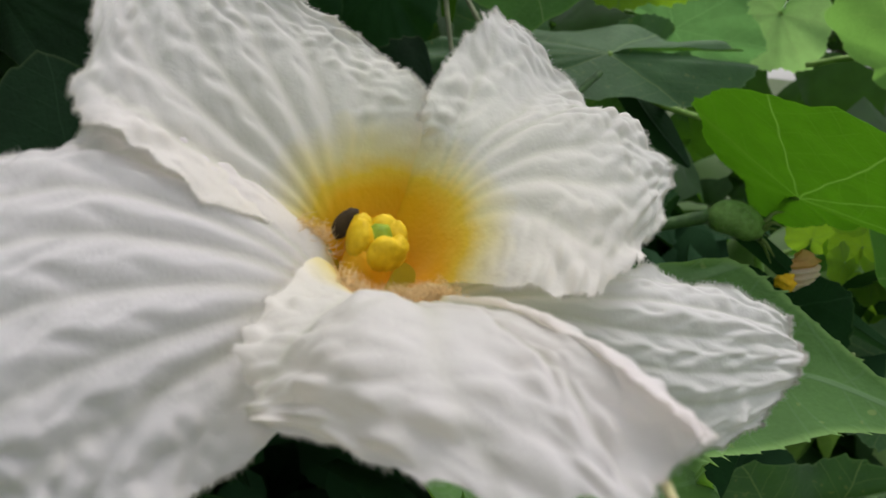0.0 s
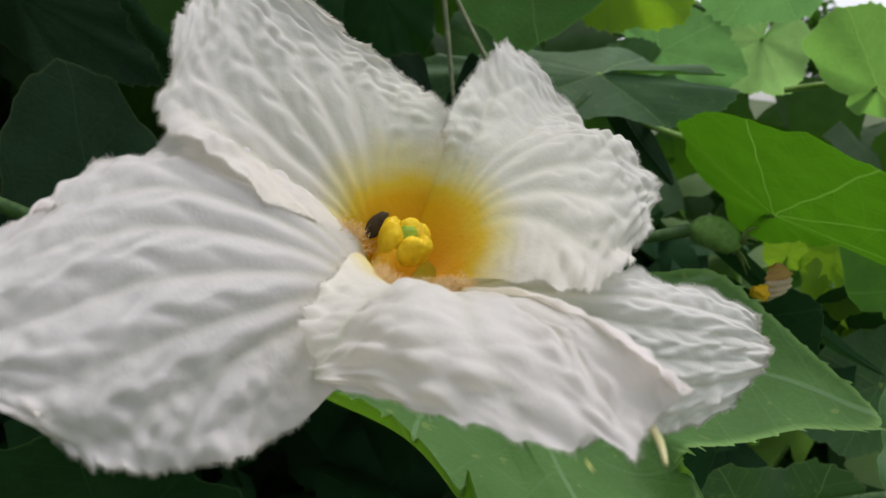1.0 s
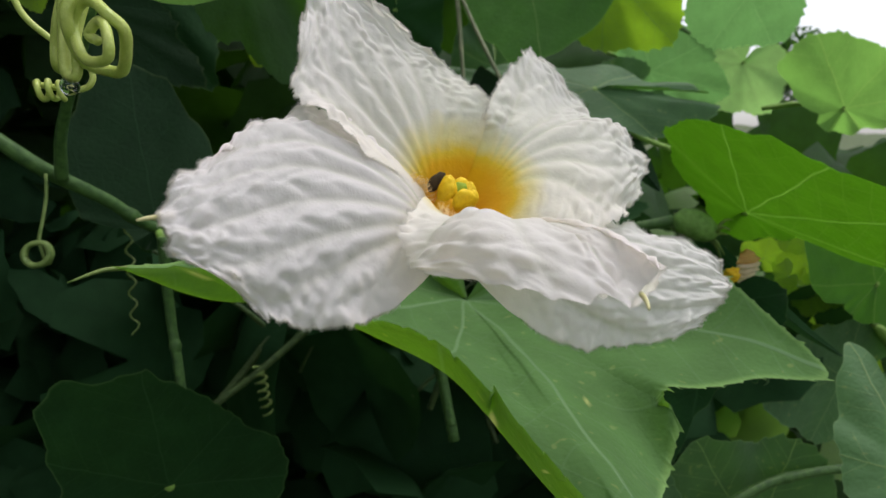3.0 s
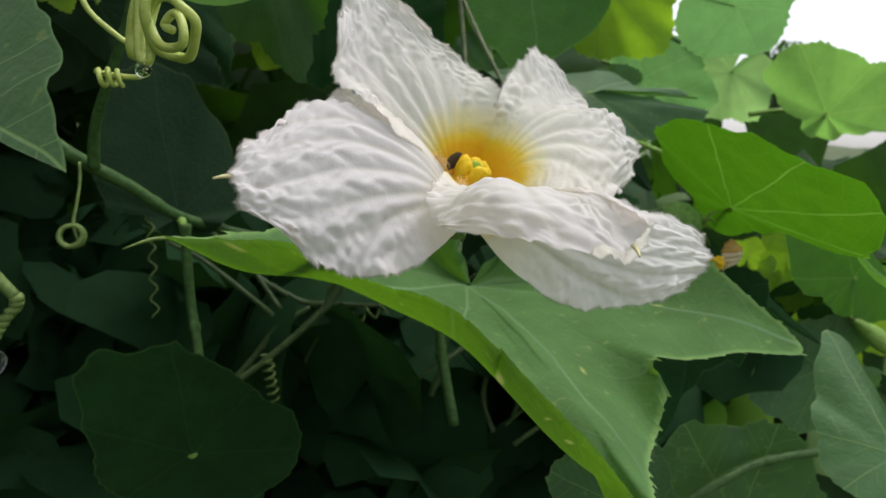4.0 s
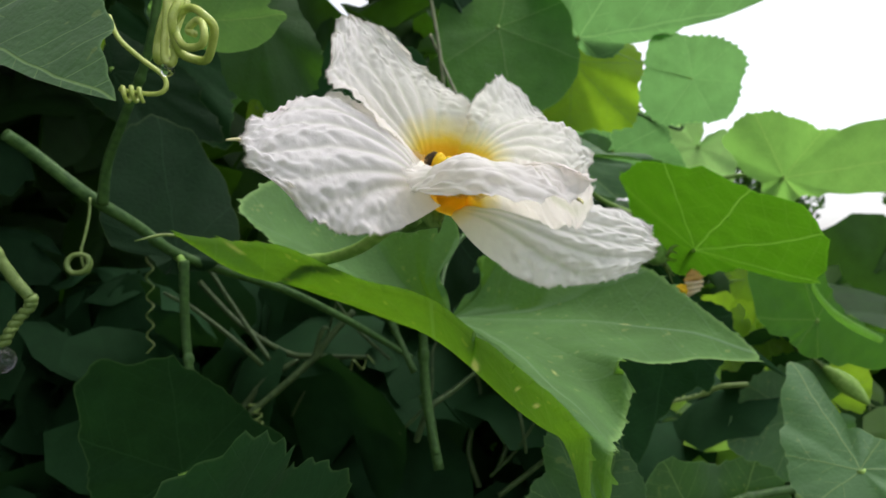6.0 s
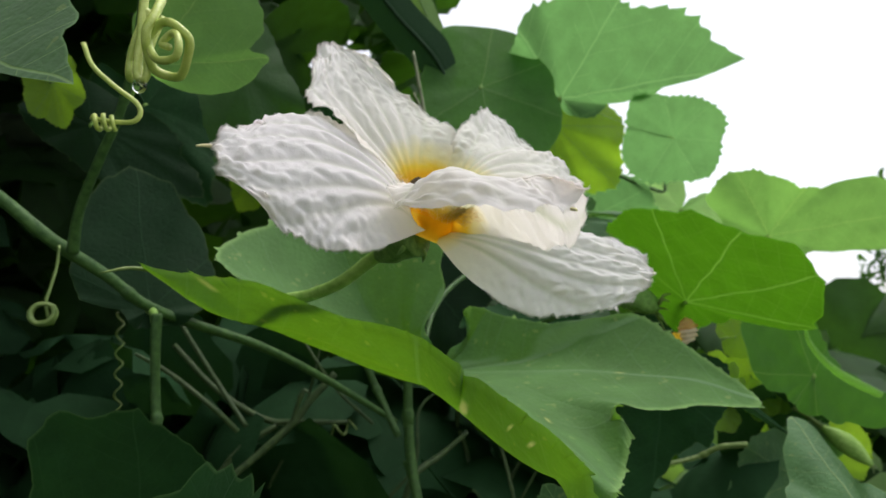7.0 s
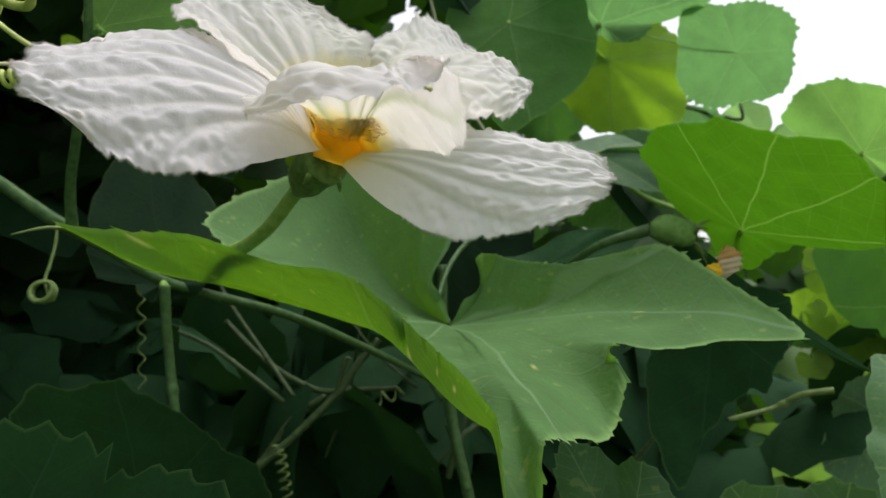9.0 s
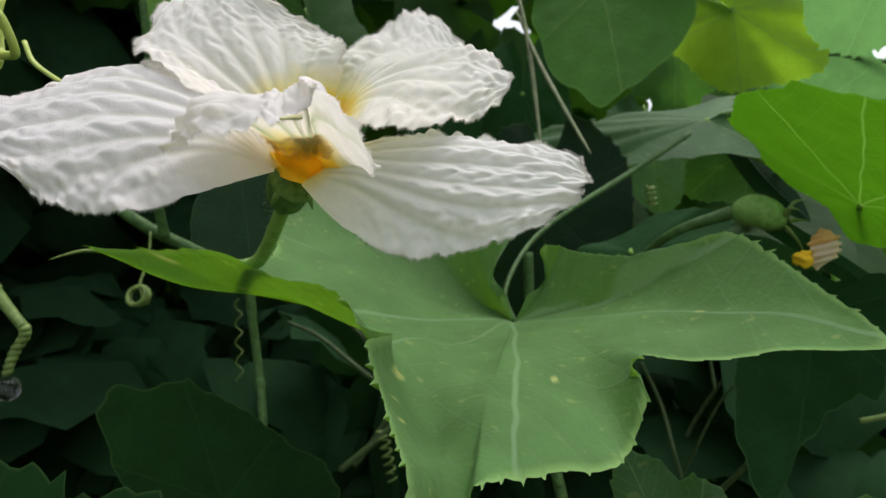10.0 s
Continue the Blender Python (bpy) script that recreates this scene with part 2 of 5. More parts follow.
M_LEAF_SHADE = sheet_material("leaf_shade_painted", (0.016, 0.058, 0.018), (0.018, 0.070, 0.007), 0.28, 0.7, 0.08, sheen=0.03, ribs=FAN, rib_face=(0.023, 0.072, 0.026), rib_through=(0.026, 0.085, 0.012))
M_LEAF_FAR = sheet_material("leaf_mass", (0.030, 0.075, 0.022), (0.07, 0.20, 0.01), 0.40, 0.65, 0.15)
# copy of leaf_mass with the gloom inside the vine mixed into it
M_LEAF_MASS_SHADE = sheet_material("leaf_mass_shade_painted", (0.017, 0.052, 0.020), (0.018, 0.060, 0.008), 0.25, 0.75, 0.08)
M_STEM = solid_material("stem_green", (0.028, 0.075, 0.018), (0.075, 0.155, 0.04), 0.55, 350.0)
M_TWIG = solid_material("twig_green", (0.024, 0.050, 0.016), (0.075, 0.118, 0.040), 0.55, 350.0)
M_STEM_PALE = solid_material("stem_pale_green", (0.09, 0.15, 0.035), (0.20, 0.28, 0.08), 0.45, 350.0)
M_TENDRIL = solid_material("tendril_pale_green", (0.36, 0.46, 0.08), (0.55, 0.62, 0.18), 0.35, 300.0, 0.5)
M_AWN = solid_material("petal_point_pale", (0.50, 0.47, 0.22), (0.66, 0.62, 0.36), 0.6, 500.0)
M_PEDICEL = solid_material("flower_stalk_green", (0.17, 0.32, 0.055), (0.29, 0.46, 0.11), 0.6, 400.0)
M_CALYX = solid_material("calyx_green", (0.07, 0.15, 0.035), (0.17, 0.29, 0.08), 0.7, 500.0)
M_STIGMA = solid_material("stigma_yellow", (0.62, 0.40, 0.006), (0.80, 0.56, 0.012), 0.6, 700.0)
M_STIGMA_IN = solid_material("stigma_green", (0.16, 0.26, 0.008), (0.30, 0.40, 0.02), 0.6, 700.0)
M_STYLE = solid_material("style_orange", (0.88, 0.46, 0.012), (0.92, 0.56, 0.03), 0.6, 500.0)
M_HAIR = sheet_material("hair_white", (0.90, 0.89, 0.86), (0.92, 0.90, 0.86), 0.80, 0.7, 0.1, vary=0.05, bump=0.0)
M_HAIR_TAN = sheet_material("hair_cream", (0.92, 0.74, 0.42), (0.92, 0.72, 0.34), 0.45, 0.7, 0.1, vary=0.1, bump=0.0)
M_HAIR_GREEN = sheet_material("hair_green", (0.30, 0.38, 0.20), (0.30, 0.40, 0.15), 0.4, 0.7, 0.1, vary=0.1, bump=0.0)
M_WITHER = sheet_material("petal_withered", (0.88, 0.76, 0.62), (0.86, 0.68, 0.45), 0.5, 0.7, 0.15, vary=0.3)
M_WITHER_TAN = sheet_material("petal_withered_tan", (0.78, 0.50, 0.20), (0.80, 0.46, 0.10), 0.45, 0.7, 0.15, vary=0.3)
M_THROAT = sheet_material("throat_orange", (0.90, 0.54, 0.02), (0.95, 0.70, 0.06), 0.55, 0.6, 0.15, vary=0.12, bump=0.1)
M_ANTHER = solid_material("anther_orange", (0.80, 0.42, 0.01), (0.88, 0.58, 0.03), 0.7, 900.0)
M_FRUIT = solid_material("young_fruit_green", (0.11, 0.23, 0.045), (0.22, 0.40, 0.10), 0.7, 400.0)
M_BARK = solid_material("bamboo_dark", (0.02, 0.035, 0.02), (0.06, 0.08, 0.045), 0.6, 40.0)
M_STRAW = solid_material("dry_straw", (0.12, 0.15, 0.08), (0.24, 0.26, 0.15), 0.7, 200.0)
M_SPECK = solid_material("dark_speck", (0.02, 0.02, 0.02), (0.05, 0.04, 0.03), 0.6, 900.0)
# shade of the gap between two petals, given as a colour
M_GAP_SHADE = solid_material("gap_shade_brown", (0.035, 0.027, 0.016), (0.075, 0.052, 0.025), 0.8, 600.0)
M_WATER = water_material()
M_GROUND = solid_material("grassy_ground", (0.035, 0.06, 0.02), (0.10, 0.13, 0.05), 0.9, 2.0)
M_TRUNK = solid_material("tree_bark", (0.05, 0.045, 0.035), (0.14, 0.12, 0.10), 0.9, 12.0)


# ---- building helpers ----
def V(x, y, z):
    return Vector((x, y, z))


def mm(*p):
    """Millimetres from the point (0, 0, 1.3)."""
    return Vector((p[0] * 0.001, p[1] * 0.001, 1.3 + p[2] * 0.001))


def mesh_of(name, verts, faces, smooth=True, **attributes):
    me = bpy.data.meshes.new(name)
    me.from_pydata([tuple(v) for v in verts], [], faces)
    if smooth:
        me.shade_smooth()
    for key, values in attributes.items():
        if key == "flat":
            me.attributes.new(key, "FLOAT_VECTOR", "POINT").data.foreach_set("vector", values)
        else:
            me.attributes.new(key, "FLOAT", "POINT").data.foreach_set("value", values)
    return me


def part(name, mesh, material, parent, label=""):
    ob = new(name, mesh)
    if material and not mesh.materials:
        mesh.materials.append(material)
    ob.parent = parent
    if label:
        ob["label"] = label
    return ob


def thing(name, label, category, group="", kind="", at=(0, 0, 0)):
    ob = new(name)
    ob.empty_display_size = 0.01
    ob.location = at
    tagged(ob, label, category, group, kind)
    return ob


def spline(points, n):
    """n + 1 points of a Catmull-Rom curve through the given ones (any tuple length)."""
    P = np.array([tuple(p) for p in points], float)
    P = np.vstack([2 * P[0] - P[1], P, 2 * P[-1] - P[-2]])
    u = np.linspace(0, len(P) - 3 - 1e-9, n + 1)
    i = u.astype(int)
    f = (u - i)[:, None]
    a, b, c, d = P[i], P[i + 1], P[i + 2], P[i + 3]
    return 0.5 * (2 * b + (c - a) * f + (2 * a - 5 * b + 4 * c - d) * f ** 2 + (3 * b - a - 3 * c + d) * f ** 3)


def grid_faces(rows, cols, close=False):
    out = []
    for i in range(rows - 1):
        for j in range(cols if close else cols - 1):
            k = (j + 1) % cols
            out.append((i * cols + j, i * cols + k, (i + 1) * cols + k, (i + 1) * cols + j))
    return out


def tube_mesh(points, radii, steps=24, sides=10, rough=0.0, seed=0, name="tube"):
    C = spline(points, steps)
    R = spline([(r,) for r in radii], steps)[:, 0]
    rng = random.Random(seed)
    verts, up = [], Vector((0.31, 0.17, 0.93))
    for i in range(steps + 1):
        t = Vector(C[min(i + 1, steps)] - C[max(i - 1, 0)])
        t = t.normalized() if t.length > 1e-12 else Vector((0, 0, 1))
        s = t.cross(up)
        if s.length < 1e-4:
            s = t.orthogonal()
        s.normalize()
        up = s.cross(t).normalized()
        for k in range(sides):
            a = 2 * math.pi * k / sides
            r = max(R[i], 1e-5) * (1 + rough * (rng.random() - 0.5))
            verts.append(Vector(C[i]) + (s * math.cos(a) + up * math.sin(a)) * r)
    faces = grid_faces(steps + 1, sides, True)
    faces += [tuple(range(sides))[::-1], tuple(range(steps * sides, (steps + 1) * sides))]
    return mesh_of(name, verts, faces)


def strands_mesh(roots, tips, width, rng, bend=0.25, name="hairs"):
    """Fine tapering hairs: three-sided spikes bent once."""
    verts, faces = [], []
    for a, b in zip(roots, tips):
        d = b - a
        s = d.orthogonal().normalized()
        q = d.cross(s).normalized()
        m = (a + b) / 2 + (s * rng.uniform(-1, 1) + q * rng.uniform(-1, 1)) * d.length * bend
        n = len(verts)
        for c, w in ((a, width), (m, width * 0.75)):
            for k in range(3):
                g = 2.1 * k
                verts.append(c + (s * math.cos(g) + q * math.sin(g)) * w)
        verts.append(b)
        for k in range(3):
            j = (k + 1) % 3
            faces += [(n + k, n + j, n + 3 + j, n + 3 + k), (n + 3 + k, n + 3 + j, n + 6)]
    return mesh_of(name, verts, faces)


# ---- petals ----
def throat_distance(P):
    """How far each point lies from the axis of the flower's throat."""
    a, d = np.array(mm(-5.5, 93, 78)), np.array((0.0013, 0.001, 0.0055))
    f = np.clip(((P - a) @ d) / (d @ d), 0, 1)
    return np.linalg.norm(P - a - f[..., None] * d, axis=-1)


def build_petal(flower, rails, seed, veins, pucker, ruffle, label, awn=None, blush=1.0, frayed=1.0, corner=0.05, rows=140, cols=128, dents=(), down=11, quiet=1.8):
    """A petal skinned over rails (left margin, middle ones, right margin), with ribs, puckers and a frayed rim."""
    rng = random.Random(seed)
    lines3 = [spline([mm(*p) for p in rail], rows - 1) for rail in rails]
    L, C, R = lines3[0], lines3[len(lines3) // 2], lines3[-1]
    u = np.linspace(-1, 1, cols)
    if len(rails) == 3:
        wl, wr, wc = (u * (u - 1) / 2)[:, None], (u * (u + 1) / 2)[:, None], (1 - u * u)[:, None]
        P = np.array([wl * L[i] + wc * C[i] + wr * R[i] for i in range(rows)])
    else:
        P = np.array([spline([ln[i] for ln in lines3], cols - 1) for i in range(rows)])
    # round the far rim a little and fray it
    s = np.linspace(0, 1, rows)
    run = lambda line: np.concatenate([[0.0], np.cumsum(np.linalg.norm(np.diff(line, axis=0), axis=1))]) * 1000
    edge = np.array([noise.noise((seed * 3.1, k * 0.22, 0.0)) * 1.1 + noise.noise((seed * 1.7, k * 0.6, 5.0)) * 0.7 + noise.noise((seed * 1.1, k * 1.5, 2.0)) * 0.25 for k in run(P[-1])])
    rim = (0.030 * frayed * edge - corner * np.abs(u) ** 4)
    for u0, w0, cut, lift in dents:
        rim = rim - cut * np.exp(-((u - u0) / w0) ** 2)
    D = np.gradient(P, axis=0)
    P = P + D * (rows - 1) * (rim[None, :, None] * (s[:, None, None] ** 6))
    side = np.gradient(P, axis=1)
    fray = np.array([[0.05 * noise.noise((seed * 2.3 + sg, k * 0.7, 9.0)) + 0.05 * noise.noise((seed * 2.3 + sg, k * 0.25, 3.0)) + 0.02 * noise.noise((seed * 2.3 + sg, k * 1.6, 5.0)) for k in run(P[:, col])] for sg, col in ((11, 0), (29, -1))])
    for j in range(cols):
        e = abs(u[j]) ** 8
        P[:, j] += side[:, j] * (cols / 2) * (np.sign(u[j]) * e * frayed * fray[0 if u[j] < 0 else 1])[:, None] * s[:, None]
    N = np.cross(np.gradient(P, axis=1), np.gradient(P, axis=0))
    N /= np.linalg.norm(N, axis=2)[:, :, None] + 1e-12
    if N[rows // 2, cols // 2, 2] < 0:
        N = -N
    H, vein_w = np.zeros((rows, cols)), np.zeros((rows, cols))
    lines = [(-0.86 + 1.72 * k / (veins - 1)) + rng.uniform(-0.05, 0.05) for k in range(veins)]
    tall = float(np.linalg.norm(C[-1] - C[0])) * 1000
    wide = float(np.linalg.norm(L[rows // 2] - R[rows // 2])) * 500
    slim = np.minimum(1.0, np.linalg.norm(P[:, 0] - P[:, -1], axis=1) * 500 / wide)
    for i in range(rows):
        si = s[i]
        for j in range(cols):
            uj = u[j] + 0.06 * si * noise.noise((P[i, j, 0] * 48, P[i, j, 1] * 48 + P[i, j, 2] * 30, seed))
            spread = 0.35 + 0.65 * min(1, si * 1.3)
            dd = [uj - q * spread * (1 + 0.16 * si * si) for q in lines]
            d1 = min(abs(x) for x in dd)
            vein_w[i, j] = math.exp(-(d1 / (0.055 - 0.02 * si)) ** 2) * min(1, si * 5) * max(0.0, 1 - 0.8 * si)
            grow = min(1, max(0, (si - 0.10) / 0.30))
            p = P[i, j]
            fold = noise.noise((uj * 2.2 + seed * 1.7, si * 1.2, seed * 0.37))
            q1 = noise.noise((p[0] * 150, p[1] * 150, p[2] * 150 + seed))
            # side creases run out slantwise from the main ones; the skin bulges softly between them
            sgn = 1 if min(dd, key=abs) > 0 else -1
            warp = noise.noise((uj * 1.8 + seed, si * 2.0, seed * 2.1))
            d_mm = d1 * wide * slim[i]
            slant = (si * tall - 1.3 * d_mm) / 6.8 + 0.6 * warp + 0.17 * seed + 0.31 * sgn
            twig = abs(slant - math.floor(slant) - 0.5) * 6.8 * 0.61
            between = 1 - math.exp(-(d_mm / 1.5) ** 2)
            vd = noise.voronoi(Vector((uj * wide * slim[i] / 2.7 + seed + 0.3 * q1, si * tall / 2.8, seed * 0.7 + 0.4 * q1)))[0]
            cell = min(1.0, (vd[1] - vd[0]) * 1.3)
            cell = cell * cell * (3 - 2 * cell)
            far = min(1, max(0, (si - 0.16) / 0.45))
            rimw = max(abs(u[j]) ** 6, max(0, (si - 0.72) / 0.28) ** 2)
            crest = math.cos(math.pi * min(1.0, d1 / (0.215 * spread)))
            ridge = math.exp(-d_mm / 1.1)
            branch = math.exp(-twig / 0.8) * between * math.exp(-d_mm / 14.0) * (0.75 + 0.6 * q1)
            edge_in = max(min(1, max(0, (si - 0.55) / 0.35)), min(1, max(0, (abs(u[j]) - 0.45) / 0.4)) * min(1, si * 3.5))
            lift_all = -0.36 * crest * (1 - 0.5 * si) * min(1, si * 2.5) - 0.90 * ridge * (1 - 0.35 * si) * min(1, max(0.0, si - 0.12) * 3) + far * (0.35 * q1 - 1.35 * branch) + edge_in * 1.1 * (cell - 0.5)
            calm = 1 - min(1.0, max(0.0, (abs(u[j]) - 0.75) / 0.25)) * max(0.0, 1 - si * quiet)
            H[i, j] = grow * (0.0011 * fold + pucker * lift_all) * (0.5 + 0.5 * slim[i]) * calm
            for u0, w0, cut, lift in dents:
                H[i, j] += lift * si ** 2 * math.exp(-((u[j] - u0) / w0) ** 2)
            H[i, j] += 1.8 * rimw * ruffle * noise.noise((p[0] * 190 + seed, p[1] * 190, p[2] * 190)) * min(1, si * 1.5)
    # round off all creases
    for _ in range(2):
        H[1:-1] = (H[:-2] + 2 * H[1:-1] + H[2:]) / 4
        H[:, 1:-1] = (H[:, :-2] + 2 * H[:, 1:-1] + H[:, 2:]) / 4
    P = P + N * H[:, :, None]
    me = mesh_of("petal", P.reshape(-1, 3), grid_faces(rows, cols), True,
                 reach=(throat_distance(P).reshape(-1) / 0.05 / blush).astype(np.float32), vein=vein_w.reshape(-1).astype(np.float32))
    ob = part("petal", me, M_PETAL, flower, label)
    # down along the rim
    roots, tips = [], []
    border = [(i, 0) for i in range(40, rows)] + [(i, cols - 1) for i in range(40, rows)] + [(rows - 1, j) for j in range(cols)]
    for i, j in border:
        for _ in range(down):
            ii, jj = (min(rows - 1, max(1, i + rng.randint(-1, 1))), min(cols - 1, max(0, j + rng.randint(-1, 1))))
            a = Vector(P[i, j]).lerp(Vector(P[ii, jj]), rng.random())
            out = Vector(P[i, j] - P[min(i, rows - 4) - 2 if j not in (0, cols - 1) else i, cols // 2 if j in (0, cols - 1) else j])
            out = out.normalized() if out.length > 1e-9 else Vector((0, 0, 1))
            d = out + Vector(N[i, j]) * rng.uniform(-0.9, 1.2) + Vector((rng.uniform(-.5, .5), rng.uniform(-.5, .5), rng.uniform(-.5, .5)))
            roots.append(a)
            tips.append(a + d.normalized() * rng.uniform(0.0003, 0.0010))
    h = part("rim_hairs", strands_mesh(roots, tips, 0.000032, rng), M_HAIR, ob, "fine white down along the petal rim")
    h["kind"] = "stuff"
    if awn:
        part("petal_tip", tube_mesh([mm(*p) for p in awn], (0.00042, 0.00036, 0.0002), 8, 8), M_AWN, ob, "small pale green point")
    return P, N



flower = thing("gourd_flower", "large white five-petalled gourd flower with an orange throat", "flower", at=mm(-12, 96, 74))


def world_part(ob, owner):
    ob.matrix_parent_inverse = owner.matrix_basis.inverted()
    return ob


PETALS = {}
PETALS["left"] = build_petal(flower, (
    [(-8.5, 91.5, 77.5), (-13.5, 88, 88), (-24, 85, 96.5), (-34, 79.5, 100.5), (-42, 72, 97.2), (-45, 61.5, 90.5)],
    [(-8, 86, 76), (-14, 78, 83), (-22, 70, 87), (-31, 63, 88), (-40, 55, 86), (-48, 48, 83)],
    [(-6, 82, 74.5), (-12, 69, 70), (-19, 60, 66.5), (-27, 54.5, 66.5), (-34, 51, 69), (-41, 48.5, 75)]),
    3, 6, 0.0012, 0.0016, "broad white crinkled petal", blush=0.55, quiet=2.6, awn=[(-47, 49, 83), (-49, 47.5, 83), (-50.6, 46.6, 82.6)])
PETALS["back_left"] = build_petal(flower, (
    [(-8, 94, 80), (-12, 90.5, 85.5), (-16, 83, 88), (-22, 76, 93), (-30, 74.5, 99.5), (-35.5, 76.5, 104), (-36, 85, 113), (-39, 95, 123)],
    [(-9, 92, 80), (-12, 92, 90), (-17, 92, 100), (-22, 92, 108), (-27, 93, 116), (-33, 97, 125.5)],
    [(-5, 96.5, 81), (-1, 100, 94), (1, 101, 104), (-5, 106, 110), (-12, 106, 114), (-24.6, 98, 123.5)]),
    5, 6, 0.0011, 0.0013, "white crinkled petal standing upright")
PETALS["back_right"] = build_petal(flower, (
    [(-5.2, 96.8, 81), (-1.4, 100.5, 93.6), (0.8, 101.8, 103), (6, 114, 112), (12, 121, 117), (17, 122, 116)],
    [(-2.8, 96.4, 81.2), (2.7, 99.3, 93.5), (7, 101, 99.5), (13.5, 107, 103.5), (20, 112, 105.5), (26.5, 115, 104.5)],
    [(-1, 95, 81), (6, 96, 92), (14, 99, 98), (21, 103, 100.5), (28.5, 107, 101.5), (34.5, 110, 99.5)],
    [(0, 93.2, 80.2), (7.4, 91.6, 87.8), (15.7, 92.1, 91.2), (23.2, 93.8, 92), (31.5, 100.4, 93.2), (38, 106, 94)],
    [(0, 91, 79), (7, 86, 81), (14, 82, 81.5), (22, 82, 81), (31, 94, 83), (38.5, 104, 90)]),
    8, 6, 0.0011, 0.0012, "white crinkled petal with a bumpy upper corner")
PETALS["right"] = build_petal(flower, (
    [(-1, 92, 79), (8, 95, 81), (18, 98, 82), (30, 99, 82), (42, 98.5, 79), (54, 97, 73.8)],
    [(-2, 90, 75), (8, 89, 76), (18, 88, 75), (29, 87, 73), (41, 89, 71), (54, 93, 68.8)],
    [(-3, 87, 72), (5, 86.5, 64), (17, 86, 57), (27, 86.5, 56), (38, 85.5, 58), (48.5, 88.5, 61.6)]),
    13, 6, 0.0013, 0.0014, "white crinkled petal spreading level", blush=0.6, quiet=6.0, corner=0.0)
PETALS["front"] = build_petal(flower, (
    [(-7, 87, 76), (-10.5, 82, 85), (-13.5, 72, 83), (-15, 64, 80), (-13.5, 58, 77.5), (-10, 54.5, 75.5)],
    [(-5, 88, 75.5), (-5.5, 82, 79.5), (-5, 72, 83), (-4, 62, 84.8), (-1, 53.5, 82.6), (4, 48, 75.5)],
    [(-3, 89, 75), (0, 82, 79.5), (3, 73, 82.3), (7, 63, 84.8), (11.5, 53, 82), (16, 44.8, 75.2)],
    [(-2, 89.5, 75), (2, 83, 79.5), (5.5, 74.3, 82.2), (10, 64, 84.3), (15.3, 54.2, 82.8), (20.6, 47.6, 76.6)],
    [(-1, 90, 75), (4, 84, 79.5), (8, 75.5, 82.2), (13, 65, 84.2), (18.5, 54.5, 84), (23.2, 47.0, 81.4)],
    [(2, 91, 75), (9, 86, 75), (16, 79, 73.5), (22, 71, 71.5), (25.5, 63, 72), (26, 54, 77)]),
    21, 5, 0.0012, 0.0011, "thin white petal arched over, showing veined underside", awn=[(20.8, 48.4, 76.0), (20.9, 46, 75.5), (20.6, 43.6, 74.9)], down=4, frayed=0.6, blush=0.95, dents=((-0.22, 0.06, 0.04, -0.0007),))
for ob in flower.children:
    world_part(ob, flower)


GAP_SHADE_AT = (-9.3, 92.0, 87.2)


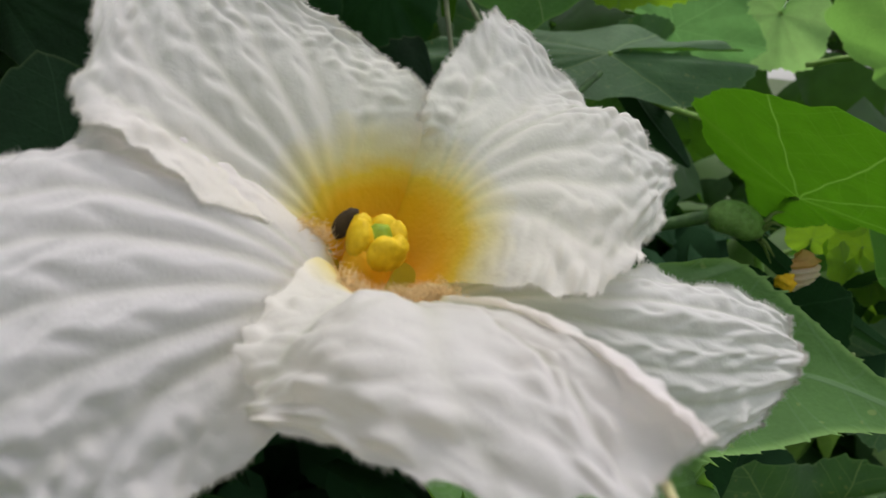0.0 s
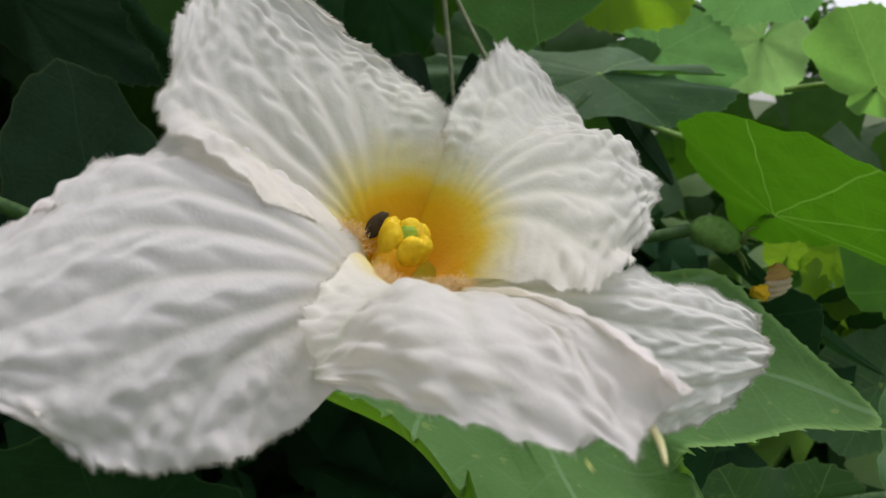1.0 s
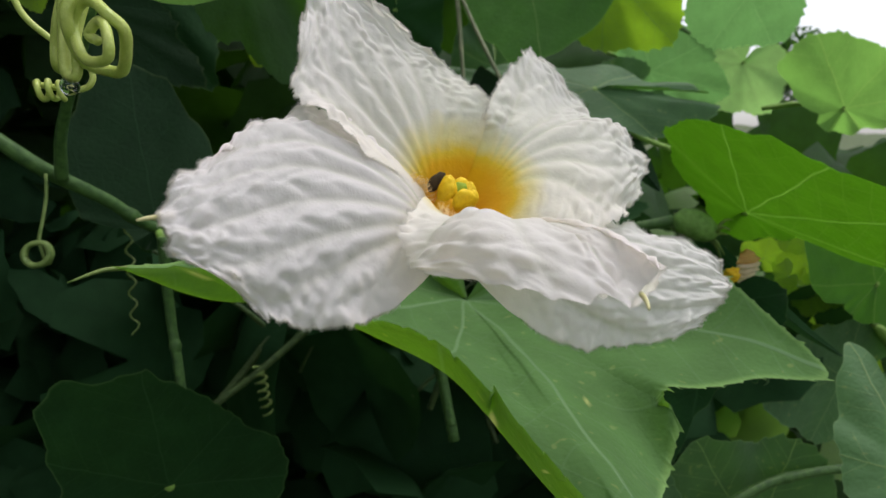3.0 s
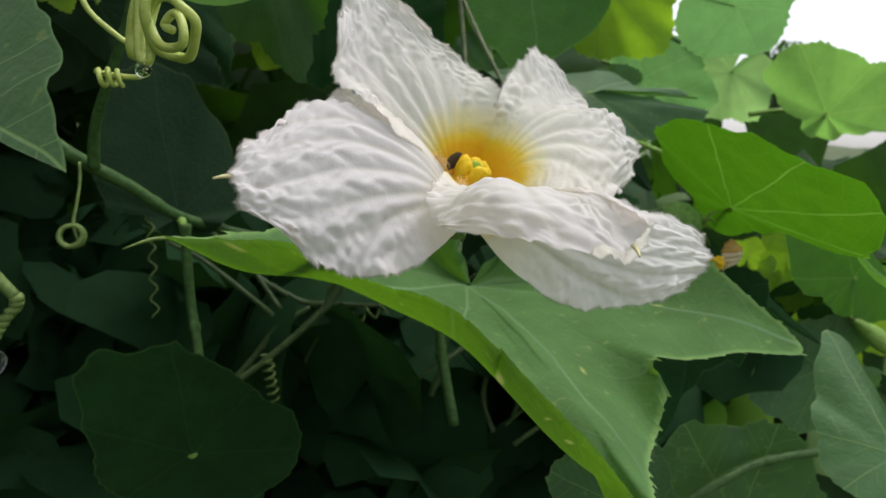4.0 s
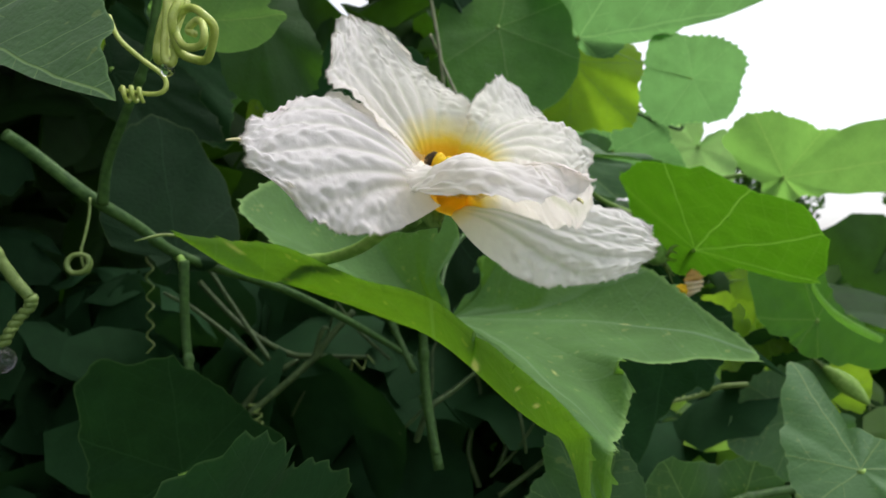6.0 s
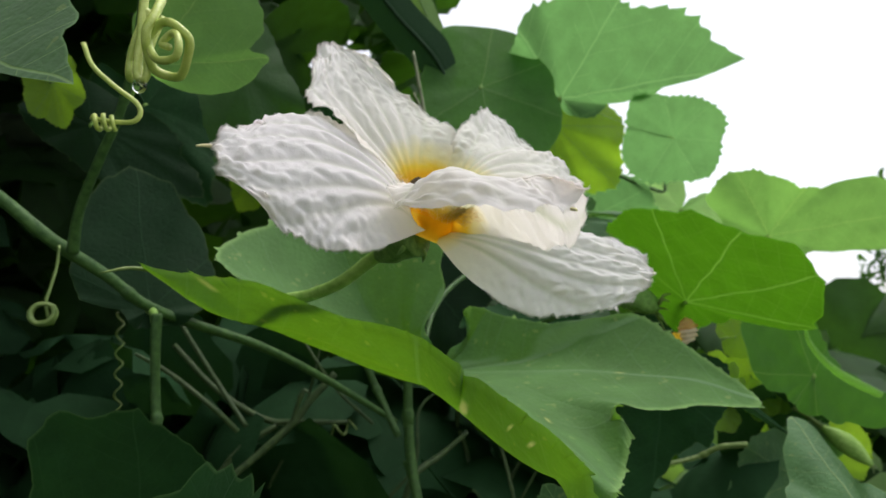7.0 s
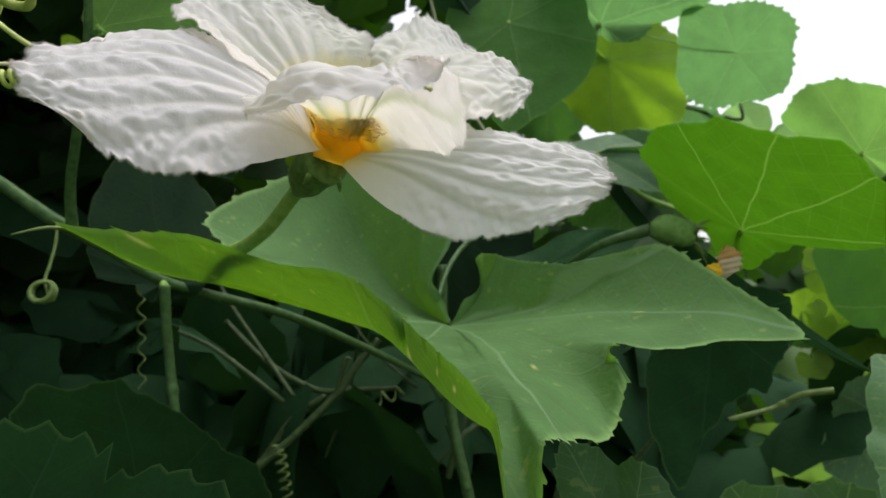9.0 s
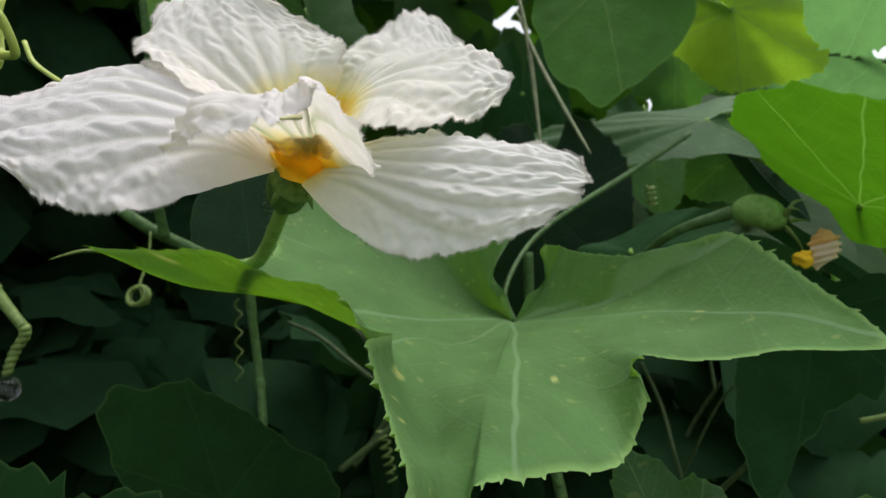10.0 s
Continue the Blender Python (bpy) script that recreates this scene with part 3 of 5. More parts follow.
def build_flower_heart():
    rng = random.Random(4)
    # style and three-lobed stigma
    base, top = mm(-9, 93, 76), mm(-4.9, 90.4, 84.8)
    axis = (top - base).normalized()
    world_part(part("style", tube_mesh([base, base.lerp(top, 0.5), top], (0.0034, 0.0034, 0.0036), 10, 16), M_STYLE, flower, "orange style"), flower)
    side = axis.orthogonal().normalized()
    other = axis.cross(side)
    for k in range(3):
        a = 2 * math.pi * k / 3 + 0.5
        out = side * math.cos(a) + other * math.sin(a)
        tang = axis.cross(out)
        bm = bmesh.new()
        bmesh.ops.create_icosphere(bm, subdivisions=4, radius=1.0)
        for v in bm.verts:
            c = v.co.copy()
            cleft = 0.16 * math.exp(-((c.y - 0.08 * math.sin(3 * c.x)) / 0.22) ** 2) * max(0.0, 0.35 + c.z)
            n = 1 - cleft + 0.10 * noise.noise(c * 2.2 + Vector((k, 0, 0))) + 0.05 * noise.noise(c * 6) + 0.03 * noise.noise(c * 16)
            curl = 0.0007 * max(0.0, c.z) * (1 - abs(c.y))
            v.co = top + out * (0.0024 + curl + c.x * 0.0018 * n) + tang * c.y * 0.0030 * n + axis * (0.0004 + c.z * 0.0030 * n)
        me = bpy.data.meshes.new("stigma_lobe")
        bm.to_mesh(me)
        bm.free()
        me.shade_smooth()
        world_part(part("stigma_lobe", me, M_STIGMA, flower, "yellow cleft stigma lobe"), flower)
    bm = bmesh.new()
    bmesh.ops.create_icosphere(bm, subdivisions=3, radius=0.0017)
    for v in bm.verts:
        v.co = top + axis * 0.0008 + v.co * (1.2 + 0.35 * noise.noise(v.co * 900))
    me = bpy.data.meshes.new("stigma_centre")
    bm.to_mesh(me)
    bm.free()
    me.shade_smooth()
    world_part(part("stigma_centre", me, M_STIGMA_IN, flower, "green centre of the stigma"), flower)
    tube = tube_mesh([mm(-6.2, 93.6, 74), mm(-5, 93, 77.5), mm(-4.4, 92.0, 80.5)], (0.0052, 0.0067, 0.0079), 10, 28, 0.03, 2)
    bm = bmesh.new()
    bm.from_mesh(tube)
    bmesh.ops.delete(bm, geom=[f for f in bm.faces if len(f.verts) > 4 and f.calc_center_median().z > 1.377], context="FACES_ONLY")
    bm.to_mesh(tube)
    bm.free()
    world_part(part("throat", tube, M_THROAT, flower, "deep orange inner throat"), flower)
    # flat dark lens set where the shaded gap between the petals opens
    bm = bmesh.new()
    bmesh.ops.create_icosphere(bm, subdivisions=4, radius=1.0)
    for v in bm.verts:
        v.co = mm(*GAP_SHADE_AT) + Vector((v.co.x * 0.0016 + v.co.z * 0.0010, v.co.y * 0.0006, v.co.z * 0.0021)) * (1 + 0.10 * noise.noise(v.co * 1.9))
    me = bpy.data.meshes.new("dark_pit")
    bm.to_mesh(me)
    bm.free()
    me.shade_smooth()
    world_part(part("dark_pit", me, M_GAP_SHADE, flower, "dark solid standing in for the shaded gap beside the stigma"), flower)
    # receptacle closing the throat, calyx and pedicel
    cup = tube_mesh([mm(-17.5, 102.5, 69), mm(-15, 100, 71), mm(-12, 96.5, 73), mm(-8, 93, 74.4)], (0.0018, 0.0042, 0.0050, 0.0056), 22, 22, 0.05, 3)
    calyx = world_part(part("calyx", cup, M_CALYX, flower, "hairy dark green calyx"), flower)
    for k in range(5):
        a = 2 * math.pi * k / 5 + 0.3
        ax = (mm(-8.5, 92.5, 77) - mm(-17, 102, 70)).normalized()
        s1 = ax.orthogonal().normalized()
        o = s1 * math.cos(a) + ax.cross(s1) * math.sin(a)
        b = mm(-9.5, 94.2, 74.6) + o * 0.0050
        lobe = part("sepal", tube_mesh([b, b + o * 0.0014 - ax * 0.0006, b + o * 0.0026 - ax * 0.0022], (0.0010, 0.0007, 0.0002), 8, 6), M_CALYX, calyx)
        lobe.matrix_parent_inverse = Matrix.Identity(4)
    stalk_pts = [mm(-15, 100, 71.5), mm(-20, 105, 68), mm(-28, 112, 62), mm(-38, 122, 58), mm(-47, 130, 56), mm(-60, 142, 50)]
    world_part(part("pedicel", tube_mesh(stalk_pts, (0.0020, 0.0018, 0.0018, 0.0019, 0.0020, 0.0020), 30, 12, 0.06, 5), M_PEDICEL, flower, "green downy flower stalk"), flower)
    roots, tips = [], []
    C = spline(stalk_pts, 60)
    for i in range(900):
        q = rng.random()
        if q < 0.5:
            c = Vector(C[int(rng.random() ** 1.5 * 40)])
            r = 0.0018
        else:
            c = mm(-16.5, 101.5, 70).lerp(mm(-8, 93, 75.2), rng.random())
            r = 0.0048
        d = Vector((rng.gauss(0, 1), rng.gauss(0, 1), rng.gauss(0, 1))).normalized()
        roots.append(c + d * r)
        tips.append(c + d * (r + rng.uniform(0.0005, 0.0012)))
    h = world_part(part("stalk_hairs", strands_mesh(roots, tips, 0.00003, rng), M_HAIR_GREEN, flower, "fine hairs on calyx and stalk"), flower)
    h["kind"] = "stuff"
    # cream hairs round the mouth of the throat
    roots, tips = [], []
    for key, lo, hi, j0, j1, count in (("front", 0.12, 0.27, 0.1, 0.9, 1300), ("back_left", 0.14, 0.26, 0.0, 0.06, 70), ("left", 0.10, 0.22, 0.0, 0.06, 40)):
        P, N = PETALS[key]
        rows, cols = P.shape[:2]
        for _ in range(count):
            i = int(rng.uniform(lo, hi) * rows)
            j = rng.randrange(int(j0 * cols), int(j1 * cols))
            a = Vector(P[i, j])
            d = (mm(-4.5, 90, 90) - a).normalized() + Vector((rng.gauss(0, .4), rng.gauss(0, .4), rng.gauss(0, .4)))
            roots.append(a)
            tips.append(a + d.normalized() * rng.uniform(0.0012, 0.0030))
    h = world_part(part("throat_hairs", strands_mesh(roots, tips, 0.00007, rng, 0.6), M_HAIR_TAN, flower, "curly cream hairs round the throat"), flower)
    h["kind"] = "stuff"


build_flower_heart()


# ---- leaves ----
OUTLINE = [(0, 1.0), (16, 0.86), (32, 0.70), (47, 0.86), (60, 0.93), (76, 0.80), (92, 0.66), (108, 0.76), (124, 0.80), (142, 0.70), (158, 0.60), (172, 0.40), (180, 0.06)]


def leaf_radius(a, lobing):
    """Half outline of a gourd leaf: the margin's distance at a degrees from the tip."""
    for (a0, r0), (a1, r1) in zip(OUTLINE, OUTLINE[1:]):
        if a <= a1:
            f = (a - a0) / (a1 - a0)
            f = f * f * (3 - 2 * f)
            r = r0 + (r1 - r0) * f
            break
    smooth = 0.97 - 0.25 * a / 180 if a < 165 else 0.72
    return r * lobing + min(r * 1.3, smooth) * (1 - lobing) if a < 165 else r


def tooth(k, seed):
    f = k - math.floor(k)
    return ((f / 0.8) ** 1.8 if f < 0.8 else (1 - f) * 5) * (0.6 + 0.5 * noise.cell(Vector((math.floor(k), seed, 0.5))))


def outline_radius(phi, outline, size):
    """The margin's distance at phi degrees for a leaf whose outline is given as (degrees, millimetres) all round."""
    phi = (phi + 180) % 360 - 180
    knots = [(outline[-1][0] - 360, outline[-1][1])] + list(outline) + [(outline[0][0] + 360, outline[0][1])]
    for (a0, r0), (a1, r1) in zip(knots, knots[1:]):
        if phi <= a1:
            f = (phi - a0) / (a1 - a0)
            f = f * 0.4 + 0.6 * f * f * (3 - 2 * f)
            return (r0 + (r1 - r0) * f) * 0.001 / size


def leaf_surface(seed, size, width, droop, cup, wave, lobing, teeth, bite, outline=None):
    def at(phi, rho, toothed=False):
        a = abs(phi)
        r = outline_radius(phi, outline, size) if outline else leaf_radius(a, lobing)
        if toothed:
            r *= 1 + bite * tooth(phi / 360 * teeth, seed) * (1 if a < 168 or outline else 0)
        r *= 1 + 0.06 * noise.noise((phi * 0.025, seed * 1.9, 0))
        x, y = r * rho * math.cos(radians(phi)) * size, r * rho * math.sin(radians(phi)) * width
        q = math.hypot(x / size, y / width)
        z = -droop * size * max(0, x / size) ** 2 + cup * width * (abs(y) / width) ** 1.6
        z += wave * size * rho ** 2 * noise.noise((math.cos(radians(phi)) * 2.2 + seed, math.sin(radians(phi)) * 2.2, 1.5))
        z += 0.012 * size * noise.noise((x / size * 6, y / size * 6, seed)) * q
        d = min(abs(phi - b) for b in (0, 52, -52, 112, -112))
        z -= 0.011 * size * rho * math.exp(-(d / 9) ** 2)
        return Vector((x, y, z))
    return at


def blade_mesh(at, cols, rows, size, width, name="blade"):
    verts = [at(0.001, 0.0)]
    for j in range(1, rows + 1):
        for i in range(cols + 1):
            verts.append(at(-180 + 360 * i / cols, ((j / rows) ** 0.8) if j < rows - 1 else (0.982 if j == rows - 1 else 1.0), j >= rows - 1))
    faces = [(0, i + 1, i + 2) for i in range(cols)]
    for j in range(rows - 1):
        for i in range(cols):
            a = 1 + j * (cols + 1) + i
            faces.append((a, a + cols + 1, a + cols + 2, a + 1))
    return mesh_of(name, verts, faces, flat=[c for v in verts for c in (v.x / size, v.y / width, 0.0)],
                   rim=[0.8 if k > (rows - 1) * (cols + 1) else 0.0 for k in range(len(verts))])


def gourd_leaf(hub, tip, side, seed, material, label, droop=0.12, cup=-0.1, wave=0.12, lobing=0.8, teeth=46, bite=0.05, stalk=None, cols=184, rows=16, stalk_r=0.0018, outline=None):
    hub, tip, side = mm(*hub), mm(*tip), mm(*side)
    x = (tip - hub)
    size = x.length
    x.normalize()
    y = side - hub
    y -= x * y.dot(x)
    width = size if outline else y.length / 0.80
    y.normalize()
    z = x.cross(y)
    m = Matrix((x, y, z)).transposed().to_4x4()
    m.translation = hub
    ob = thing("gourd_leaf", label, "leaf", "leaves of the gourd vine")
    ob.matrix_basis = m
    at = leaf_surface(seed, size, width, droop, cup, wave, lobing, teeth, bite, outline)
    part("blade", blade_mesh(at, cols, rows, size, width), material, ob)
    inv = m.inverted()
    n = Vector((0, 0, 1)) if (m.to_3x3() @ Vector((0, 0, 1))).y > 0 else Vector((0, 0, -1))
    pts = [inv @ mm(*p) for p in stalk] if stalk else [(n * 0.12 - Vector((0.10, 0, 0))) * size, (n * 0.30 - Vector((0.32, 0, 0))) * size, (n * 0.45 - Vector((0.60, 0.05, 0))) * size]
    part("petiole", tube_mesh([Vector((0, 0, 0))] + pts, [stalk_r] + [stalk_r] * len(pts), 20, 10, 0.05, seed), M_PEDICEL, ob, "green leaf stalk")
    return ob


def build_main_leaf():
    """The large leaf under the flower: its front-left margin is rolled up, its front lobe hangs down."""
    HUB = (7, 222, 31)
    # each lobe: margin place, then how far the surface lies off the straight line at half reach and at 0.85 reach
    back_lobe = [(2, 219, 40, 0, 0), (-1, 217, 49, 0, 0), (8, 221, 64.5, 0, 0), (6, 224, 77, -1, -1), (5, 227, 88, -2, -2), (-16, 236, 100, -3, -3), (-54, 242, 101, -5, -3), (-87, 207, 77, -8, -3), (-64, 165, 60, -8, -4)]
    rolled_edge = [(-80, 108, 62, -8, -6), (-66, 115, 62, -9, -8), (-50, 121, 60, -9, -9), (-28, 115, 53, -11, -11), (-6, 107, 49, -12, -12), (10, 88, 39, -11, -13), (22, 70, 32, -11, -13.5)]
    front_lobe = [(29, 61, 26, -7, -10), (31.5, 63, 21, 3, 1), (36, 66, 20, 5, 3), (38.5, 70, 19, 6, 4), (45, 92, 14, 7, 5), (55, 117, 9, 7, 5), (61, 128, 22, 5, 3)]
    right_lobe = [(58, 134, 30, 4, 1), (72, 142, 28, 3, 3), (94, 149, 30, 4, 4), (115, 151, 31, 5, 5), (106, 165, 42, 4, 3), (95, 180, 52, 0, 1), (83, 193, 61, -6, -3), (60, 203, 55, -6, -2), (38, 214, 56, -6, -2), (22, 223, 60, -1, 0), (17.5, 226, 57.5, 0, 0), (20.5, 224, 51, 0, 0), (16, 224, 41, 0, 0)]
    RIM = back_lobe + rolled_edge + front_lobe + right_lobe
    n = len(RIM)
    # beside the stalk the lobes swing round an open, rounded gap
    swing = spline([(0, 0), (1, 0), (2, -11), (4, -12.5), (5, -7), (6, -4), (8, 0), (n - 6, 0), (n - 5, 2), (n - 4, 6), (n - 3, 7), (n - 2, 2), (n - 1, 0)], 240)
    rim = spline(RIM, (n - 1) * 12)

    def hang(k):
        # the tip of the front lobe hangs straight down
        return 18.5 * math.exp(-((k - 17.5) / 0.95) ** 4)

    def at(k, rho, toothed=False):
        k = max(0.0, min(n - 1 - 1e-6, k)) * 12
        i = int(k)
        f = k - i
        q = rim[i] * (1 - f) + rim[i + 1] * f
        # off-line height: a smooth curve through 0, half, 0.85 and the margin
        h = q[3] * math.sin(math.pi * min(1, rho)) ** 1.7 * (1 - 0.5 * rho) * 1.25 + (q[4] - 0.35 * q[3]) * math.exp(-((rho - 0.85) / 0.12) ** 2) * (1 if rho < 1 else 0.2)
        grow = 1.0
        if toothed and 0.5 < k / 12 < n - 1.5:
            f = (k / 12 * 3.4) % 1.0
            grow += (0.010 * math.sin(math.pi * f) + 0.030 * max(0.0, 1 - abs(f - 0.8) * 9)) * (0.6 + 0.6 * noise.cell(Vector((math.floor(k / 12 * 3.4), 7, 0.5))))
        if rho > 0.8:
            # torn slit in the rolled edge
            grow -= 0.12 * ((rho - 0.8) / 0.2) ** 2 * math.exp(-((k / 12 - 13.82) / 0.09) ** 2)
        p = [HUB[c] + (q[c] - HUB[c]) * rho * grow for c in range(3)]
        p[0] += float(np.interp(k / 12, swing[:, 0], swing[:, 1])) * math.sin(math.pi * min(1.0, rho))
        p[2] += h - hang(k / 12) * rho ** 9 + 1.1 * noise.noise((p[0] * 0.055, p[1] * 0.055, 4)) * min(1, rho * 2) + 0.35 * noise.noise((p[0] * 0.2, p[1] * 0.2, 8)) * rho
        return mm(*p) - mm(*HUB)

    leaf = thing("gourd_leaf", "large lobed green gourd leaf with rolled-up front edge under the flower", "leaf", "leaves of the gourd vine", at=mm(*HUB))
    cols, rows = 1500, 50
    verts = [at(0, 0)]
    for j in range(1, rows + 1):
        for i in range(cols + 1):
            verts.append(at((n - 1) * i / cols, j / rows, j == rows))
    # even out the blade round its foot, so that no creases run from there
    for j in range(rows - 1):
        w = int(0.16 * cols * (1 - (j + 1) / rows) ** 1.1)
        if w < 2:
            continue
        z = np.array([verts[1 + j * (cols + 1) + i].z for i in range(cols + 1)])
        for _ in range(2):
            run = np.cumsum(np.concatenate([[0.0], np.pad(z, w, mode="edge")]))
            z = (run[2 * w + 1:] - run[:-2 * w - 1]) / (2 * w + 1)
        for i in range(cols + 1):
            verts[1 + j * (cols + 1) + i].z = z[i]
    # in the front and right lobes the height follows the bearing from the foot smoothly, so that no step runs in from the neck between them
    ks = np.linspace(0, n - 1, cols + 1)
    blend = np.clip((ks - 18.0) / 2.0, 0, 1) * np.clip((n - 2.0 - ks) / 2.0, 0, 1)
    for j in range(rows - 1):
        row = verts[1 + j * (cols + 1):1 + (j + 1) * (cols + 1)]
        th = np.degrees(np.unwrap(np.arctan2([v.x for v in row], [-v.y for v in row])))
        z = np.array([v.z for v in row])
        sel = ks > 15.0
        sigma = 1.0 + 24.0 * (1 - (j + 1) / rows) ** 1.5
        share = np.abs(np.gradient(th))[sel] + 1e-4
        wt = np.exp(-((th[sel][:, None] - th[sel][None, :]) / sigma) ** 2) * share[None, :]
        z[sel] = z[sel] * (1 - blend[sel]) + blend[sel] * (wt @ z[sel]) / wt.sum(axis=1)
        for v, h in zip(row, z):
            v.z = h
    faces = [(0, i + 2, i + 1) for i in range(cols)]
    for j in range(rows - 1):
        for i in range(cols):
            a = 1 + j * (cols + 1) + i
            faces.append((a, a + 1, a + cols + 2, a + cols + 1))
    # old feeding scars along the rolled edge: place along the margin, reach, half sizes
    SCARS = ((9.9, 0.97, 0.08, 0.010), (13.86, 0.88, 0.06, 0.025), (14.6, 0.94, 0.02, 0.008), (15.0, 0.94, 0.035, 0.010), (14.9, 0.89, 0.015, 0.006), (20.5, 0.72, 0.06, 0.006), (24.2, 0.55, 0.10, 0.005), (26.0, 0.62, 0.07, 0.005))
    scar = [0.0]
    for j in range(1, rows + 1):
        for i in range(cols + 1):
            k, rho = (n - 1) * i / cols, j / rows
            d = min(math.hypot((k - a) / c, (rho - b) / e) for a, b, c, e in SCARS)
            scar.append(max(0.0, min(1.0, 1.8 - 1.2 * d)))
    part("blade", mesh_of("blade", verts, faces, flat=[k for v in verts for k in (v.x, v.y, 0.0)], rim=[1.0 if k > (rows - 1) * (cols + 1) else 0.0 for k in range(len(verts))], scar=scar), M_LEAF_MAIN, leaf)
    inv = mm(*HUB)
    pts = [mm(*p) - inv for p in (HUB, (2, 232, 45), (12, 262, 68), (45, 310, 95), (75, 345, 118))]
    part("petiole", tube_mesh(pts, (0.0010, 0.0010, 0.0012, 0.0015, 0.0016), 30, 12, 0.05, 2), M_STEM, leaf, "grey-green leaf stalk")
    part("leaf_point", tube_mesh([mm(-79, 108, 62) - inv, mm(-83, 104, 62) - inv, mm(-88, 99, 60) - inv], (0.0006, 0.0005, 0.0002), 8, 6), M_STEM_PALE, leaf, "pale drawn-out leaf point")


build_main_leaf()
gourd_leaf((133, 257, 70), (120, 173, 91), (88, 243, 107), 2, M_LEAF_GLOW, "bright green backlit gourd leaf with pale veins", droop=0.02, cup=0.0, wave=0.05, teeth=60, bite=0.035, stalk=[(137, 275, 68), (155, 330, 55)], stalk_r=0.001, outline=[(-171, 42), (-136, 20), (-90, 15), (-61, 23), (-48, 40), (-37, 71), (-28, 82), (-18, 92), (-8, 99), (0, 89), (14, 86), (22, 76), (35, 70), (63, 59), (100, 42), (133, 33), (157, 38), (178, 54)])
gourd_leaf((169.9, 369.6, 187.9), (200.1, 366.2, 187.4), (177.5, 386.8, 162.7), 3, M_LEAF_HAZY, "leaf lobe against the sky with haze put into its green", droop=0.0, cup=0.0, wave=0.08, teeth=40, bite=0.09, stalk=[(140, 371, 195), (100, 369, 206)], stalk_r=0.0004, outline=[(-171, 34), (-155, 38), (-137, 42), (-122, 36), (-110, 31), (-68, 30), (-31, 35), (0, 31), (39, 39), (79, 32), (112, 35), (138, 37)])
gourd_leaf((89, 365, 208), (195, 337, 229), (196, 357, 201), 4, M_LEAF_HAZY, "gourd leaf hanging against the sky with haze put into its green", droop=0.0, cup=0.0, wave=0.10, teeth=56, bite=0.09, outline=[(-150, 35), (-122, 48), (-103, 62), (-60, 72), (-44, 71), (-26, 89), (-13, 96), (-2, 112), (2, 86), (4, 62), (9, 60), (14, 45), (20, 30), (60, 12), (115, 6), (178, 20)])
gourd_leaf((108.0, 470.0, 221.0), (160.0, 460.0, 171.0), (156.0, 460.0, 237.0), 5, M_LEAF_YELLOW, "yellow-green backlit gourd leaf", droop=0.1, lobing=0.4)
gourd_leaf((109.0, 500.0, 220.0), (103.0, 500.0, 169.0), (79.0, 500.0, 198.0), 6, M_LEAF_THIN, "dull yellow-green leaf among the vine", lobing=0.4)
gourd_leaf((33, 350, 206), (83, 330, 183), (33, 320, 132), 7, M_LEAF_BACKLIT, "broad dark green leaf with plain edge", droop=0.0, cup=0.0, wave=0.04, teeth=30, bite=0.0, outline=[(-171, 46), (-144, 61), (-108, 55), (-60, 44), (-21, 48), (1, 58), (11, 62), (34, 68), (49, 73), (60, 80), (73, 65), (118, 42), (152, 40)])
gourd_leaf((255, 400, 129), (320, 395, 144), (247, 385, 168), 8, M_LEAF_SKY, "gourd leaf with light from behind put into its green", droop=0.0, cup=0.0, wave=0.12, teeth=64, bite=0.05, outline=[(-179, 17), (-100, 17), (-48, 22), (-29, 35), (-19, 66), (-15, 106), (2, 115), (19, 88), (29, 64), (35, 49), (58, 39), (83, 44), (103, 52), (127, 61), (141, 61), (151, 40)])
gourd_leaf((84.0, 370.0, 129.0), (-33.0, 360.0, 129.0), (43.0, 345.0, 107.0), 9, M_LEAF, "grey-green leaf lying level", droop=0.1, cup=-0.3, lobing=0.3)
gourd_leaf((111.0, 420.0, 122.0), (72.0, 420.0, 92.0), (114.0, 420.0, 87.0), 10, M_LEAF, "pale dull green leaf with worn edge", lobing=0.3)
gourd_leaf((49.0, 270.0, 57.0), (93.0, 270.0, 73.0), (66.0, 280.0, 75.0), 11, M_LEAF_SHADE, "dark green toothed leaf behind the young fruit", lobing=0.5)
gourd_leaf((113, 235, 32), (98, 205, -26), (131, 218, 15), 12, M_LEAF_SHADE, "lobed hanging leaf with shade put into its green", droop=0.0, cup=0.0, wave=0.06, teeth=40, bite=0.05, outline=[(-124, 20), (-63, 24), (-33, 39), (-17, 54), (-5, 69), (1, 46), (13, 35), (30, 32), (35, 36), (52, 30), (81, 29), (113, 30), (160, 14)])
gourd_leaf((67.0, 170.0, -39.0), (51.0, 190.0, -9.0), (83.0, 170.0, -22.0), 13, M_LEAF, "grey-green toothed leaf low among stems", lobing=0.8)
gourd_leaf((176, 180, -16), (178, 238, 16), (191, 212, 12), 14, M_LEAF, "grey-green leaf with a folded edge", droop=0.0, cup=0.0, wave=0.08, teeth=36, bite=0.04, outline=[(-160, 22), (-117, 25), (-58, 28), (-27, 38), (-7, 57), (0, 68), (5, 61), (8, 37), (14, 20), (67, 16), (139, 18)])
